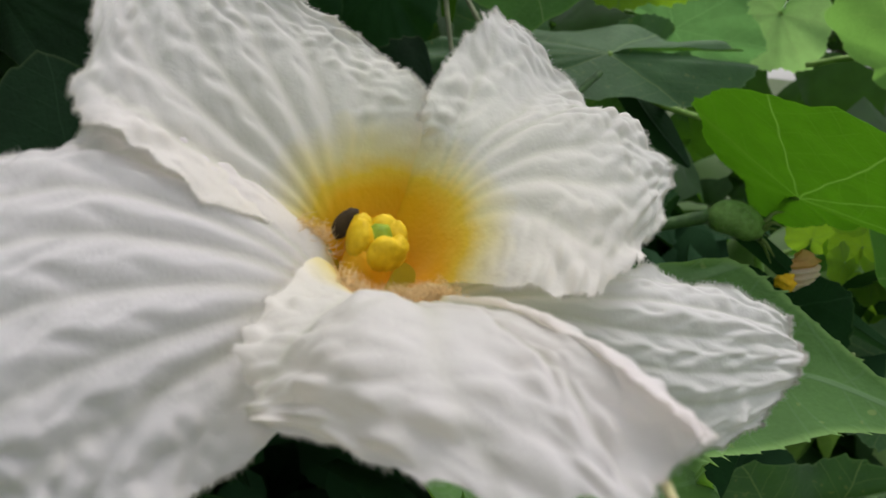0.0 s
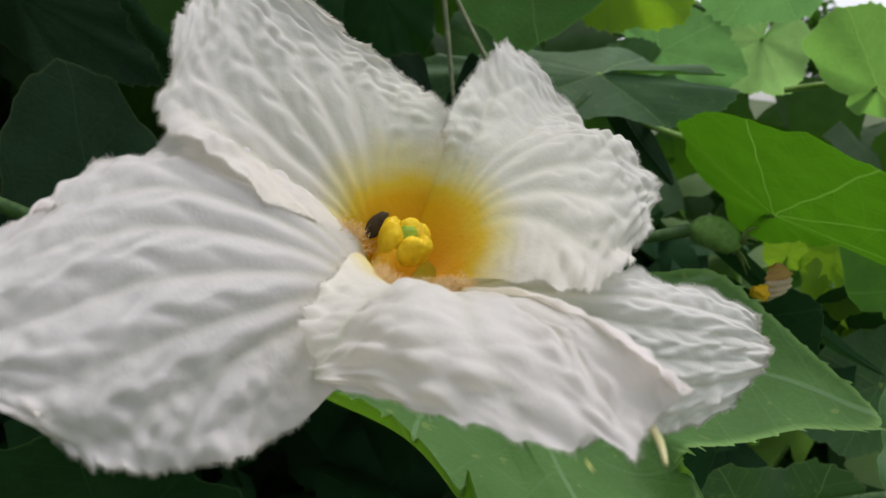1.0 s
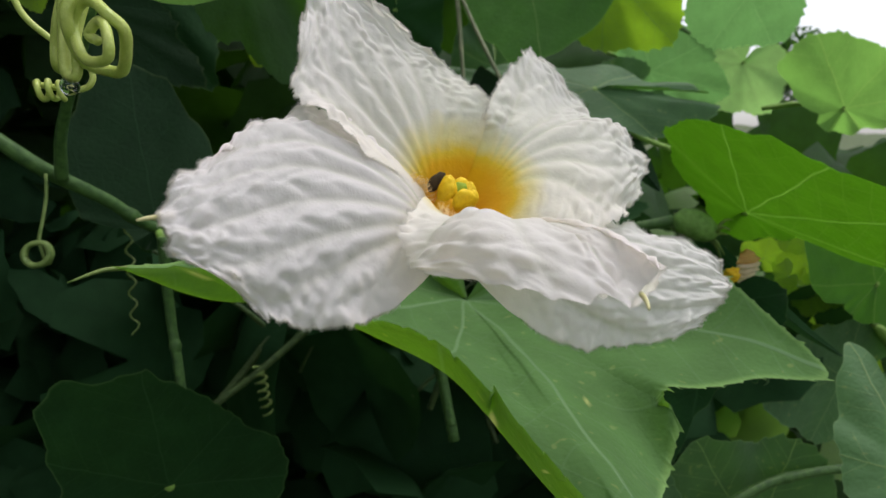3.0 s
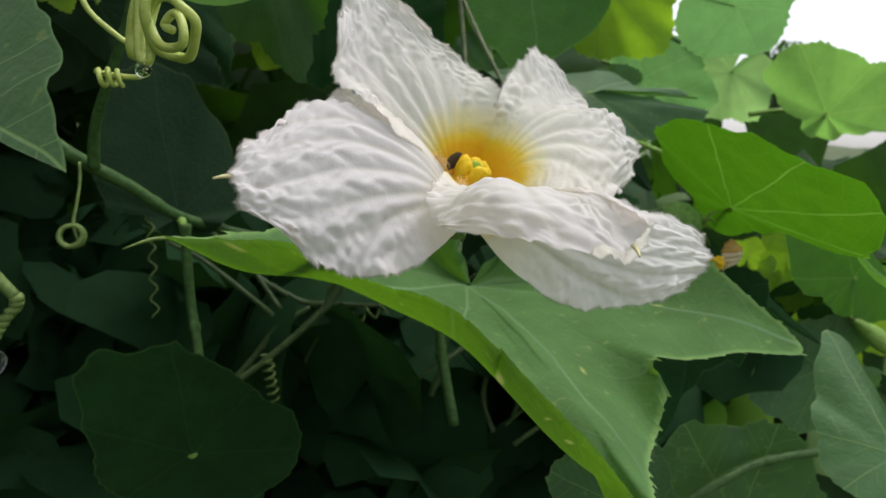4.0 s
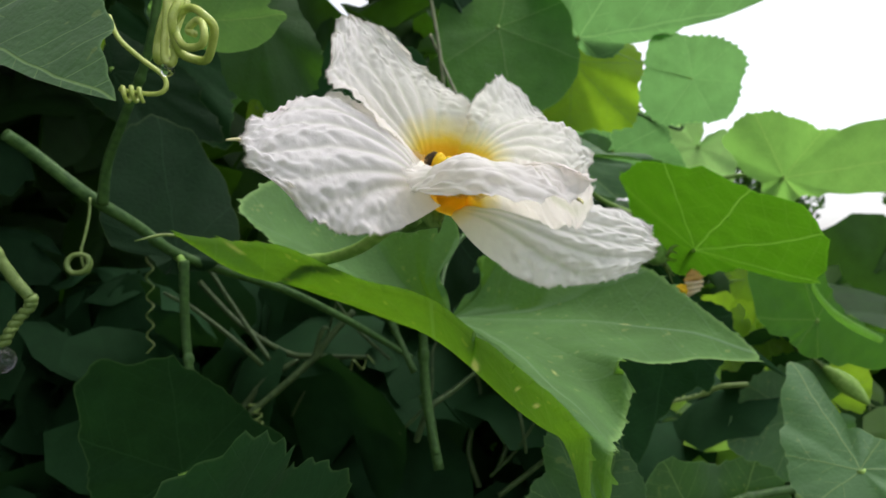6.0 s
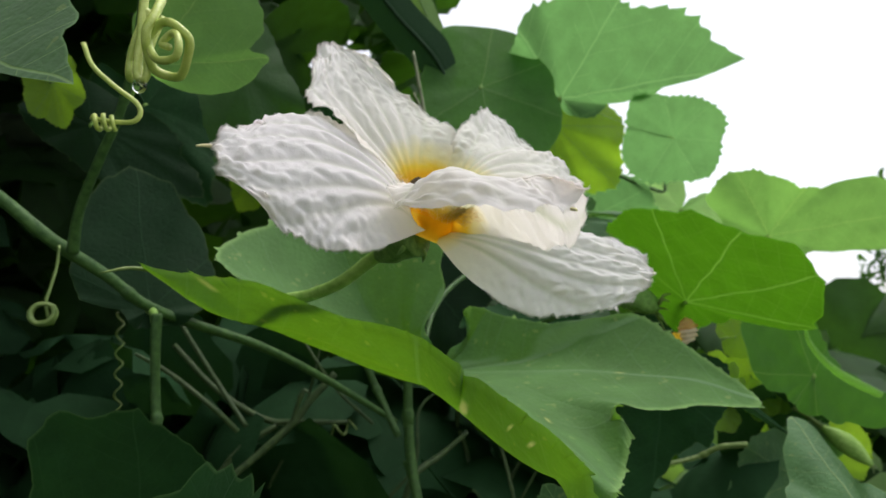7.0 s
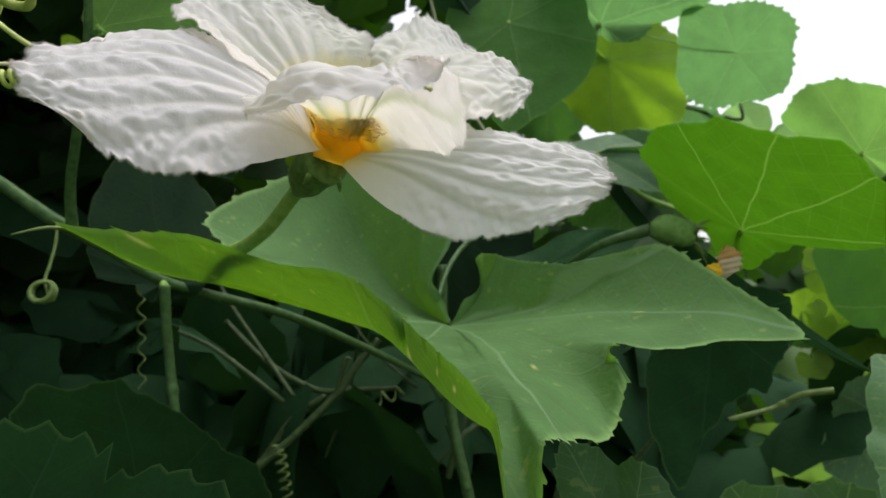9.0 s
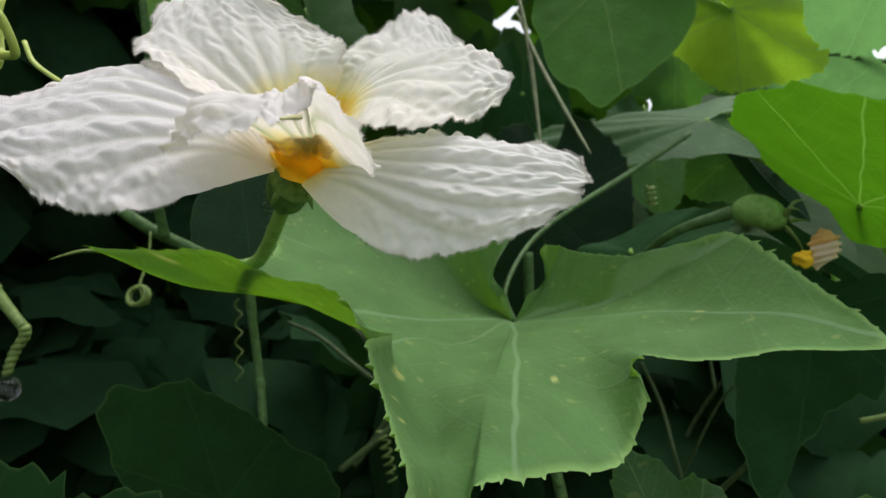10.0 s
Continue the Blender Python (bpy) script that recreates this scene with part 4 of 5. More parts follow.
gourd_leaf((220, 290, 35), (171, 270, 36), (217, 285, 58), 15, M_LEAF_BACKLIT, "green leaf with a curled pale edge", droop=0.0, cup=0.0, wave=0.06, teeth=30, bite=0.015, outline=[(-176, 46), (-173, 70), (-169, 115), (-159, 77), (-145, 44), (-117, 24), (-60, 20), (-26, 24), (-11, 39), (6, 52), (22, 66), (48, 44), (72, 33), (100, 20), (140, 18), (170, 25)])
curl = thing("leaf_edge", "curled pale edge of a green leaf", "leaf", at=mm(203, 262, 62))
part("curled_blade", tube_mesh([mm(*p) - mm(203, 262, 62) for p in ((203, 270, 62), (207, 272, 53), (216, 272, 43), (229, 272, 35), (246, 272, 28))], (0.0006, 0.0013, 0.0018, 0.0024, 0.0020), 30, 10, 0.2, 6), M_LEAF_PALE, curl)
gourd_leaf((-95, 175, -30), (-98, 160, 17), (-121, 150, 2), 17, M_LEAF_SHADE, "broad leaf with deep shade put into its green", droop=0.0, cup=0.0, wave=0.06, teeth=40, bite=0.03, outline=[(-151, 38), (-124, 45), (-105, 45), (-90, 41), (-64, 32), (-42, 34), (-24, 38), (-7, 44), (-1, 50), (15, 51), (21, 58), (33, 56), (44, 45), (67, 34), (128, 26)])
gourd_leaf((-55, 46, -17), (-24, 80, 4), (-49, 34, 20), 18, M_LEAF_SHADE, "dark green leaf with a sharply toothed edge", lobing=0.8, bite=0.10, teeth=44, droop=0.0, cup=0.0)
gourd_leaf((-124, 238, 50), (-146, 262, 118), (-98, 245, 59), 19, M_LEAF_SHADE_DEEP, "leaf on the climbing stem with shade put into its green", droop=0.0, cup=0.0, wave=0.06, teeth=44, bite=0.03, stalk=[(-119, 230, 49), (-116, 226, 40)], outline=[(-173, 9), (-100, 10), (-77, 12), (-73, 21), (-68, 31), (-45, 44), (-22, 61), (-12, 71), (-1, 76), (11, 68), (26, 51), (54, 35), (86, 29), (112, 20), (141, 10)])
gourd_leaf((-108, 164, 138), (-64, 172, 147), (-107, 168, 176), 20, M_LEAF_SKY, "leaf behind the coiled tendril with backlight put into its green", droop=0.0, cup=0.0, wave=0.08, teeth=40, bite=0.03, stalk=[(-111, 168, 135), (-118, 172, 124)], stalk_r=0.0014, outline=[(-60, 4), (-5, 40), (1, 44), (5, 36), (14, 44), (25, 48), (39, 50), (62, 42), (81, 30), (94, 20), (110, 10), (180, 4)])
gourd_leaf((-106, 50, 101), (-60, 19, 84), (-71, 36, 104), 21, M_LEAF, "grey-green leaf with a drawn-out pointed tip", droop=0.0, cup=0.0, wave=0.02, bite=0.012, teeth=36, outline=[(-127, 6), (-60, 6), (-14, 12), (-6, 24), (-3, 38), (-1, 50), (0, 57.4), (5, 50), (11, 44), (14, 45), (25, 38), (30, 34), (60, 15), (120, 9), (166, 9)])
gourd_leaf((-187.0, 300.0, 149.0), (-122.0, 280.0, 115.0), (-168.0, 300.0, 164.0), 22, M_LEAF_SHADE_DEEP, "grey-green leaf with shade put into its colour", lobing=0.5)
gourd_leaf((-175.0, 340.0, 174.0), (-128.0, 310.0, 117.0), (-126.0, 330.0, 166.0), 23, M_LEAF_SHADE, "toothed leaf with shade put into its green", lobing=0.6)
gourd_leaf((-195.0, 270.0, 162.0), (-185.0, 270.0, 138.0), (-204.0, 270.0, 147.0), 24, M_LEAF_YELLOW, "small yellow leaf lit from behind", lobing=0.5)
gourd_leaf((-98.0, 260.0, 172.0), (-74.0, 250.0, 115.0), (-59.0, 260.0, 141.0), 25, M_LEAF_FAR, "dull green leaf tip hanging down", lobing=0.7)
gourd_leaf((166.0, 270.0, -98.0), (124.0, 270.0, -40.0), (199.0, 270.0, -61.0), 28, M_LEAF, "dull green leaf in the lower growth", lobing=0.5)
gourd_leaf((244.0, 340.0, -32.0), (195.0, 340.0, -51.0), (224.0, 340.0, 0.0), 29, M_LEAF, "small dull green leaf among stems", lobing=0.5)
gourd_leaf((338.0, 460.0, -41.0), (302.0, 460.0, -10.0), (350.0, 460.0, -2.0), 30, M_LEAF_YELLOW, "small yellow-green leaf lit from behind", lobing=0.3)
gourd_leaf((236.0, 400.0, 24.0), (284.0, 400.0, 40.0), (262.0, 400.0, 46.0), 31, M_LEAF_THIN, "small green leaf among stems", lobing=0.4)
gourd_leaf((162.0, 520.0, 157.0), (223.0, 500.0, 141.0), (178.0, 500.0, 190.0), 34, M_LEAF_HAZY, "leaf in the growth behind the flower with light put into its green", lobing=0.5)
gourd_leaf((255.0, 560.0, 173.0), (234.0, 560.0, 133.0), (291.0, 560.0, 142.0), 35, M_LEAF_PALE, "leaf in the growth behind the flower with light put into its green", lobing=0.5)
gourd_leaf((-166.0, 550.0, 177.0), (-168.0, 550.0, 156.0), (-158.0, 550.0, 171.0), 32, M_LEAF_YELLOW, "small yellow-green leaf with a glow put into its colour", lobing=0.4)
gourd_leaf((-158.0, 560.0, 162.0), (-168.0, 560.0, 144.0), (-147.0, 560.0, 152.0), 33, M_LEAF_YELLOW, "small yellow-green leaf with a glow put into its colour", lobing=0.4)
gourd_leaf((124.0, 500.0, 260.0), (106.0, 500.0, 210.0), (144.0, 500.0, 224.0), 27, M_LEAF_YELLOW, "yellow-green leaf in bright gaps", lobing=0.5)
gourd_leaf((-95, 432, 178), (-95, 428, 122), (-64, 430, 158), 37, M_LEAF_SHADE, "hanging leaf with deep shade put into its green", lobing=0.3)
# added leaf: supplies the dark shade seen through the main leaf's gap
gourd_leaf((-2, 340, 86), (-6, 330, 14), (42, 332, 56), 38, M_LEAF_SHADE_DEEP, "dark leaf added to stand for the shade below the flower", lobing=0.2)
gourd_leaf((70, 600, 250), (66, 592, 170), (110, 598, 205), 39, M_LEAF_THIN, "dull green leaf hanging in the growth behind the flower", lobing=0.5)
gourd_leaf((-100, 600, 235), (-104, 592, 160), (-60, 598, 195), 58, M_LEAF_FAR, "dull green leaf hanging in the growth behind the flower", lobing=0.5)
gourd_leaf((44, 605, 160), (50, 597, 90), (90, 600, 120), 59, M_LEAF, "dull green leaf hanging in the growth behind the flower", lobing=0.5)
gourd_leaf((-44, 482, 184), (-50, 478, 116), (-10, 480, 150), 60, M_LEAF_SHADE, "hanging leaf with deep shade put into its green", lobing=0.3)
gourd_leaf((-184, 384, 183), (-154, 379, 133), (-133, 379, 170), 36, M_LEAF_THIN, "mid-green leaf hanging in the shade behind the flower", droop=0.0, cup=0.0, wave=0.06, teeth=36, bite=0.03, outline=[(-164, 14), (-120, 10), (-25, 16), (-4, 58), (7, 57), (41, 56), (52, 55), (60, 32), (108, 8)])
# lit spots among the stems, made as leaves of bright colour
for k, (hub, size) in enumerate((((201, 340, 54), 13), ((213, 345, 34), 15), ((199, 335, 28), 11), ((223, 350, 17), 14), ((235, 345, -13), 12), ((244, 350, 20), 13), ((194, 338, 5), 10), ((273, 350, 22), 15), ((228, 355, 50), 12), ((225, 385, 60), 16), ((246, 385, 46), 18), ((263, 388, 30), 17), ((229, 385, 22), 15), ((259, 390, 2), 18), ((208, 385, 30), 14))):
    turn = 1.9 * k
    gourd_leaf(hub, (hub[0] + size * math.cos(turn), hub[1] - 4, hub[2] + size * math.sin(turn)), (hub[0] - size * math.sin(turn), hub[1] + 3, hub[2] + size * math.cos(turn)), 40 + k, M_LEAF_YELLOW, "small leaf among the stems with light put into its yellow-green", lobing=0.5, cols=90, rows=8, stalk_r=0.0007)



# ---- stems, tendrils, straps ----
def stem(name, label, category, points, radii, material):
    pts = [mm(*p) for p in points]
    ob = thing(name, label, category, "stems of the vine", at=pts[0])
    steps = 8 * len(pts)
    part("stem_body", tube_mesh([p - pts[0] for p in pts], [r * 0.001 for r in radii], steps, 12, 0.07, len(label)), material, ob)
    rng = random.Random(len(label) * 7 + int(abs(points[0][0])))
    C = spline(pts, 40)
    # swollen node with a small bud scar part of the way along
    i = rng.randint(16, 26)
    r = radii[len(radii) // 2] * 0.001
    d = Vector(C[i + 1] - C[i - 1]).normalized()
    c = Vector(C[i]) - pts[0]
    part("node", tube_mesh([c - d * r * 1.6, c, c + d * r * 1.6], (r * 0.9, r * 1.25, r * 0.9), 6, 12, 0.1, 3), material, ob)
    return ob


stem("vine_runner", "green climbing vine stem running back into the shade", "stem", [(-175.0, 185.0, 96.0), (-169.0, 195.0, 90.0), (-153.0, 205.0, 76.0), (-137.0, 220.0, 64.0), (-119.0, 235.0, 50.0), (-79.0, 270.0, 35.0), (-47.0, 300.0, 17.0), (-9.0, 330.0, -7.0)], (2.6, 2.6, 2.8, 2.5, 2.4, 2.2, 2.0, 1.6), M_STEM)
stem("vine_shoot", "green upright vine shoot with a side bud", "stem", [(-145.0, 205.0, 72.0), (-140.0, 196.0, 88.0), (-128.0, 182.0, 107.0), (-117.0, 170.0, 124.0), (-110.0, 160.0, 145.0), (-108.0, 155.0, 175.0)], (2.4, 2.0, 1.8, 1.7, 1.5, 1.3), M_STEM)
stem("vine_runner", "straight green leaf stalk standing in shade", "stem", [(-116.0, 225.0, 49.0), (-115.0, 225.0, 33.0), (-113.0, 225.0, 14.0), (-108.0, 220.0, -6.0), (-101.0, 210.0, -35.0)], (2.4, 2.1, 2.0, 2.0, 2.0), M_STEM)
stem("vine_runner", "thick pale green stem with knotty end", "stem", [(-146.0, 119.0, 63.0), (-139.0, 120.0, 55.0), (-133.0, 122.0, 46.0), (-128.0, 123.0, 40.0)], (1.9, 1.8, 1.8, 1.7), M_STEM_PALE)
stem("twig", "dull green twig deep in the vine", "twig", [(-156.0, 380.0, 27.0), (-125.0, 370.0, 2.0), (-91.0, 360.0, -14.0), (-67.0, 355.0, -14.0), (-38.0, 350.0, -12.0)], (1.8, 1.8, 1.9, 1.7, 1.2), M_TWIG)
stem("twig", "dull green slanting twig deep in the vine", "twig", [(-48.0, 350.0, 17.0), (-61.0, 345.0, 1.0), (-73.0, 340.0, -16.0), (-100.0, 330.0, -42.0), (-126.0, 320.0, -63.0)], (2.2, 2.2, 2.2, 2.0, 2.0), M_TWIG)
stem("twig", "dull green slanting twig with a cut end", "twig", [(-82.0, 355.0, -17.0), (-100.0, 350.0, -30.0), (-116.0, 345.0, -52.0), (-127.0, 340.0, -66.0)], (1.6, 2.2, 2.2, 2.0), M_TWIG)
stem("twig", "thin dull green twig with small buds", "twig", [(-71.0, 340.0, -15.0), (-66.0, 340.0, 5.0), (-62.0, 340.0, 6.0)], (1.2, 1.6, 0.6), M_TWIG)
stem("vine_runner", "upright stem standing in deep shade", "stem", [(-4.0, 300.0, 59.0), (-4.0, 300.0, 20.0), (0.0, 300.0, -20.0), (10.0, 290.0, -62.0)], (2.6, 2.6, 2.8, 2.8), M_STEM)
stem("vine_runner", "slanting pale green stem in shade", "stem", [(-31.0, 330.0, 30.0), (-22.0, 330.0, 12.0), (-7.0, 320.0, -14.0)], (2.2, 2.2, 2.0), M_STEM)
stem("vine_runner", "thin pale green stem in shade", "stem", [(-2.0, 300.0, -23.0), (3.0, 300.0, -37.0), (9.0, 290.0, -54.0)], (2.0, 2.0, 2.0), M_STEM)
stem("twig", "thin dark stem in shade", "twig", [(46.0, 330.0, 0.0), (55.0, 330.0, -22.0), (60.0, 320.0, -41.0), (64.0, 320.0, -59.0)], (1.0, 1.0, 1.0, 0.9), M_TWIG)
stem("side_shoot", "pale green side stem", "stem", [(137.0, 300.0, -20.0), (159.0, 300.0, -14.0), (170.0, 295.0, -7.0), (183.0, 290.0, -4.0)], (1.2, 1.3, 1.5, 1.6), M_STEM_PALE)
stem("vine_runner", "forked green stem below the leaves", "stem", [(114.0, 250.0, -89.0), (144.0, 255.0, -70.0), (172.0, 260.0, -58.0), (214.0, 260.0, -52.0), (246.0, 250.0, -67.0)], (2.8, 2.6, 2.4, 2.2, 2.0), M_STEM)
stem("side_shoot", "thin dark wiry stem among the leaves", "stem", [(143.0, 500.0, 178.0), (165.0, 500.0, 190.0), (193.0, 500.0, 183.0), (214.0, 500.0, 178.0), (214.0, 500.0, 191.0)], (1.5, 1.5, 1.5, 1.4, 1.0), M_STEM)
stem("side_shoot", "thin dark stem among backlit leaves", "stem", [(130.0, 500.0, 176.0), (153.0, 500.0, 186.0), (177.0, 500.0, 195.0)], (1.3, 1.3, 1.2), M_STEM)
stem("grass_straw", "thin pale dry grass straw", "straw", [(-13.0, 330.0, 218.0), (-4.0, 320.0, 176.0), (1.0, 310.0, 142.0), (5.0, 300.0, 111.0)], (1.0, 1.2, 1.2, 0.7), M_STRAW)
stem("grass_straw", "thin pale dry grass straw", "straw", [(-11.0, 330.0, 192.0), (4.0, 310.0, 157.0), (19.0, 290.0, 127.0), (33.0, 270.0, 101.0)], (0.8, 1.0, 1.0, 0.5), M_STRAW)


def tangle(count, seed):
    """Thin stems crossing one another in the shade under the leaf."""
    rng = random.Random(seed)
    for _ in range(count):
        a = (rng.uniform(-130, 90), rng.uniform(300, 420), rng.uniform(-110, 10))
        d = (rng.uniform(-70, 70), rng.uniform(-20, 30), rng.uniform(40, 110))
        pts = [tuple(a[c] + d[c] * f + (rng.uniform(-6, 6) if 0 < f < 1 else 0) for c in range(3)) for f in (0, 0.35, 0.7, 1)]
        r = rng.uniform(0.8, 1.9)
        stem("twig", "thin dull green twig tangled in the shade", "twig", pts, (r, r, r * 0.9, r * 0.7), M_TWIG)


tangle(14, 77)


def strap_leaf(label, points, width, material):
    """A long narrow leaf, keeled along the middle, tapering to a point."""
    pts = [mm(*p) for p in points]
    ob = thing("strap_leaf", label, "leaf", at=pts[0])
    C = spline(pts, 30)
    verts = []
    for i in range(31):
        t = Vector(C[min(i + 1, 30)] - C[max(i - 1, 0)]).normalized()
        s = t.cross(Vector((0.2, 1, 0.1))).normalized()
        n = s.cross(t)
        w = width * 0.001 * min(1.0, (30.4 - i) / 12) ** 0.7
        for k in range(7):
            q = k / 3 - 1
            verts.append(Vector(C[i]) - pts[0] + s * w * q + n * w * 0.35 * abs(q))
    part("blade", mesh_of("blade", verts, grid_faces(31, 7)), material, ob)
    part("midrib", tube_mesh([Vector(C[i]) - pts[0] for i in range(0, 31, 5)], [width * 0.00009] * 7, 24, 6), material, ob)
    return ob


strap_leaf("dark green strap-shaped leaf blade", [(-64.0, 360.0, 300.0), (-27.0, 360.0, 256.0), (1.0, 360.0, 228.0), (19.0, 360.0, 197.0)], 14, M_LEAF_SHADE_DEEP)
strap_leaf("dark green narrow strap leaf", [(-28.0, 380.0, 316.0), (-7.0, 380.0, 268.0), (7.0, 380.0, 237.0), (19.0, 380.0, 194.0)], 8, M_LEAF)
strap_leaf("dark green narrow pointed leaf blade", [(100, 232, 64), (117, 235, 51), (135, 238, 37), (157, 242, 22), (180, 246, 9)], 3.6, M_LEAF_SHADE)
strap_leaf("grey-green strap leaf slanting behind", [(100.0, 420.0, 127.0), (115.0, 400.0, 97.0), (134.0, 380.0, 70.0)], 9, M_LEAF_SHADE_DEEP)


def coil_points(centre, radius, axis, turns, rise, wobble, seed, start=0.0, n=14):
    rng = random.Random(seed)
    axis = Vector(axis).normalized()
    a = axis.orthogonal().normalized()
    b = axis.cross(a)
    out = []
    for k in range(int(turns * n) + 1):
        g = start + 2 * math.pi * k / n
        r = radius * (1 + wobble * noise.noise((k * 0.21, seed, 0)))
        out.append(centre + (a * math.cos(g) + b * math.sin(g)) * r + axis * (rise * (k / (turns * n) - 0.5) + radius * 0.5 * wobble * noise.noise((k * 0.13, seed, 7))))
    return out


def tendril(label, points, r0, r1, material, extra=()):
    ob = thing("tendril", label, "tendril", at=points[0])
    n = len(points)
    part("coil", tube_mesh([p - points[0] for p in points], [r0 + (r1 - r0) * k / (n - 1) for k in range(n)], min(400, n * 4), 10, 0.03, 5), material, ob)
    for name, mesh_, mat, lab in extra:
        part(name, mesh_, mat, ob, lab)
    return ob


def build_tendrils():
    # the thick pale coil hanging at the upper side
    tendril("thick pale green tendril coiled into open loops", [mm(-69.0, 71.0, 121.0), mm(-69.0, 68.0, 116.0), mm(-70.0, 67.0, 112.0), mm(-70.0, 69.0, 108.0), mm(-69.0, 71.0, 105.0), mm(-66.0, 72.0, 104.0), mm(-63.0, 71.0, 104.0), mm(-61.0, 68.0, 107.0), mm(-60.0, 65.0, 110.0), mm(-62.0, 64.0, 112.0), mm(-65.0, 66.0, 114.0), mm(-68.0, 68.0, 114.0), mm(-70.0, 69.0, 111.0), mm(-69.0, 68.0, 108.0), mm(-66.0, 65.0, 105.0), mm(-62.0, 63.0, 105.0), mm(-61.0, 62.0, 107.0), mm(-62.0, 63.0, 110.0), mm(-64.0, 65.0, 111.0), mm(-66.0, 66.0, 109.0), mm(-64.0, 65.0, 108.0)], 0.0011, 0.0008, M_TENDRIL)
    tendril("pale green tendril bent into a narrow hanging loop", [mm(-73.0, 74.0, 120.0), mm(-74.0, 74.0, 116.0), mm(-75.0, 74.0, 112.0), mm(-76.0, 75.0, 108.0), mm(-76.0, 75.0, 105.0), mm(-76.0, 76.0, 104.0), mm(-75.0, 76.0, 104.0), mm(-74.0, 76.0, 106.0), mm(-75.0, 77.0, 108.0), mm(-75.0, 77.0, 111.0), mm(-74.0, 78.0, 114.0)], 0.0010, 0.0008, M_TENDRIL)
    hook = [mm(-75, 76, 138), mm(-74, 74, 122), mm(-73.5, 73, 110), mm(-73, 72, 104), mm(-71.5, 71.5, 102.3), mm(-70.6, 71.5, 104), mm(-71, 72, 109), mm(-69, 73, 118)]
    drop = bmesh.new()
    bmesh.ops.create_icosphere(drop, subdivisions=3, radius=0.0016)
    for v in drop.verts:
        v.co = v.co * (1 - 0.12 * v.co.z / 0.0016) + (mm(-72, 71.5, 101.2) - hook[0])
    me = bpy.data.meshes.new("water_drop")
    drop.to_mesh(me)
    drop.free()
    me.shade_smooth()
    tendril("hooked pale green tendril with a water drop", hook, 0.0011, 0.0008, M_TENDRIL, [("water_drop", me, M_WATER, "clear hanging water drop")])
    # curled bud on a bent thread
    thread = [mm(-101, 104, 122), mm(-98, 104, 116), mm(-92, 105, 111), mm(-86, 106, 107), mm(-85, 106, 103.5), mm(-88, 106, 101.5)]
    knot = coil_points(mm(-94, 106, 101), 0.0019, (1.0, 0.2, 0.1), 2.6, 0.0055, 0.2, 6, 0.0, 10)
    tendril("small pale tendril wound into a knot on a bent thread", thread + knot, 0.0007, 0.0006, M_TENDRIL)
    # dangling thread with a curled end
    thread = [mm(-148, 200, 74), mm(-147, 198, 66), mm(-146.5, 194, 57), mm(-146, 191, 51)]
    knot = coil_points(mm(-146, 190, 47), 0.0042, (0.2, -0.9, 0.3), 2.3, 0.004, 0.2, 8, 1.5, 12)
    tendril("hanging tendril with a tightly curled end", thread + knot, 0.0006, 0.0011, M_STEM_PALE)
    # knotty end of the thick stem with a drop
    knots = [mm(-127.5, 123, 40), mm(-128, 123, 37), mm(-131, 122.5, 33), mm(-133, 122, 29), mm(-134.5, 122, 25)]
    wob = spline(knots, 26)
    wob = [Vector(p) + Vector((0.0008 * math.sin(i * 1.9), 0.0006 * math.cos(i * 1.9), 0)) for i, p in enumerate(wob)]
    drop = bmesh.new()
    bmesh.ops.create_icosphere(drop, subdivisions=3, radius=0.0042)
    for v in drop.verts:
        v.co = v.co * (1 - 0.10 * v.co.z / 0.0042) + (mm(-135, 122, 21) - wob[0])
    me = bpy.data.meshes.new("water_drop")
    drop.to_mesh(me)
    drop.free()
    me.shade_smooth()
    tendril("knotty pale shoot end holding a large water drop", wob, 0.0014, 0.0011, M_STEM_PALE, [("water_drop", me, M_WATER, "large clear water drop")])
    # fine spiral threads in the shade
    A, B = mm(-141.0, 250.0, 48.0), mm(-134.0, 240.0, 3.0)
    tendril("fine wavy tendril thread hanging in shade", coil_points((A + B) / 2, 0.0016, B - A, 5, (B - A).length, 0.15, 3), 0.0005, 0.00035, M_STEM_PALE)
    A, B = mm(-103.0, 330.0, -41.0), mm(-97.0, 330.0, -70.0)
    tendril("tight spiral tendril in shade", coil_points((A + B) / 2, 0.003, B - A, 6, (B - A).length, 0.15, 3), 0.0008, 0.00056, M_STEM_PALE)
    A, B = mm(-55.0, 350.0, -21.0), mm(-33.0, 350.0, -13.0)
    tendril("loose curled tendril on a dark twig", coil_points((A + B) / 2, 0.0035, B - A, 2.5, (B - A).length, 0.15, 3), 0.0008, 0.00056, M_STEM_PALE)
    A, B = mm(56.0, 300.0, 88.0), mm(57.0, 300.0, 78.0)
    tendril("tiny coiled tendril in shade", coil_points((A + B) / 2, 0.002, B - A, 4, (B - A).length, 0.15, 3), 0.0006, 0.00042, M_STEM_PALE)


build_tendrils()


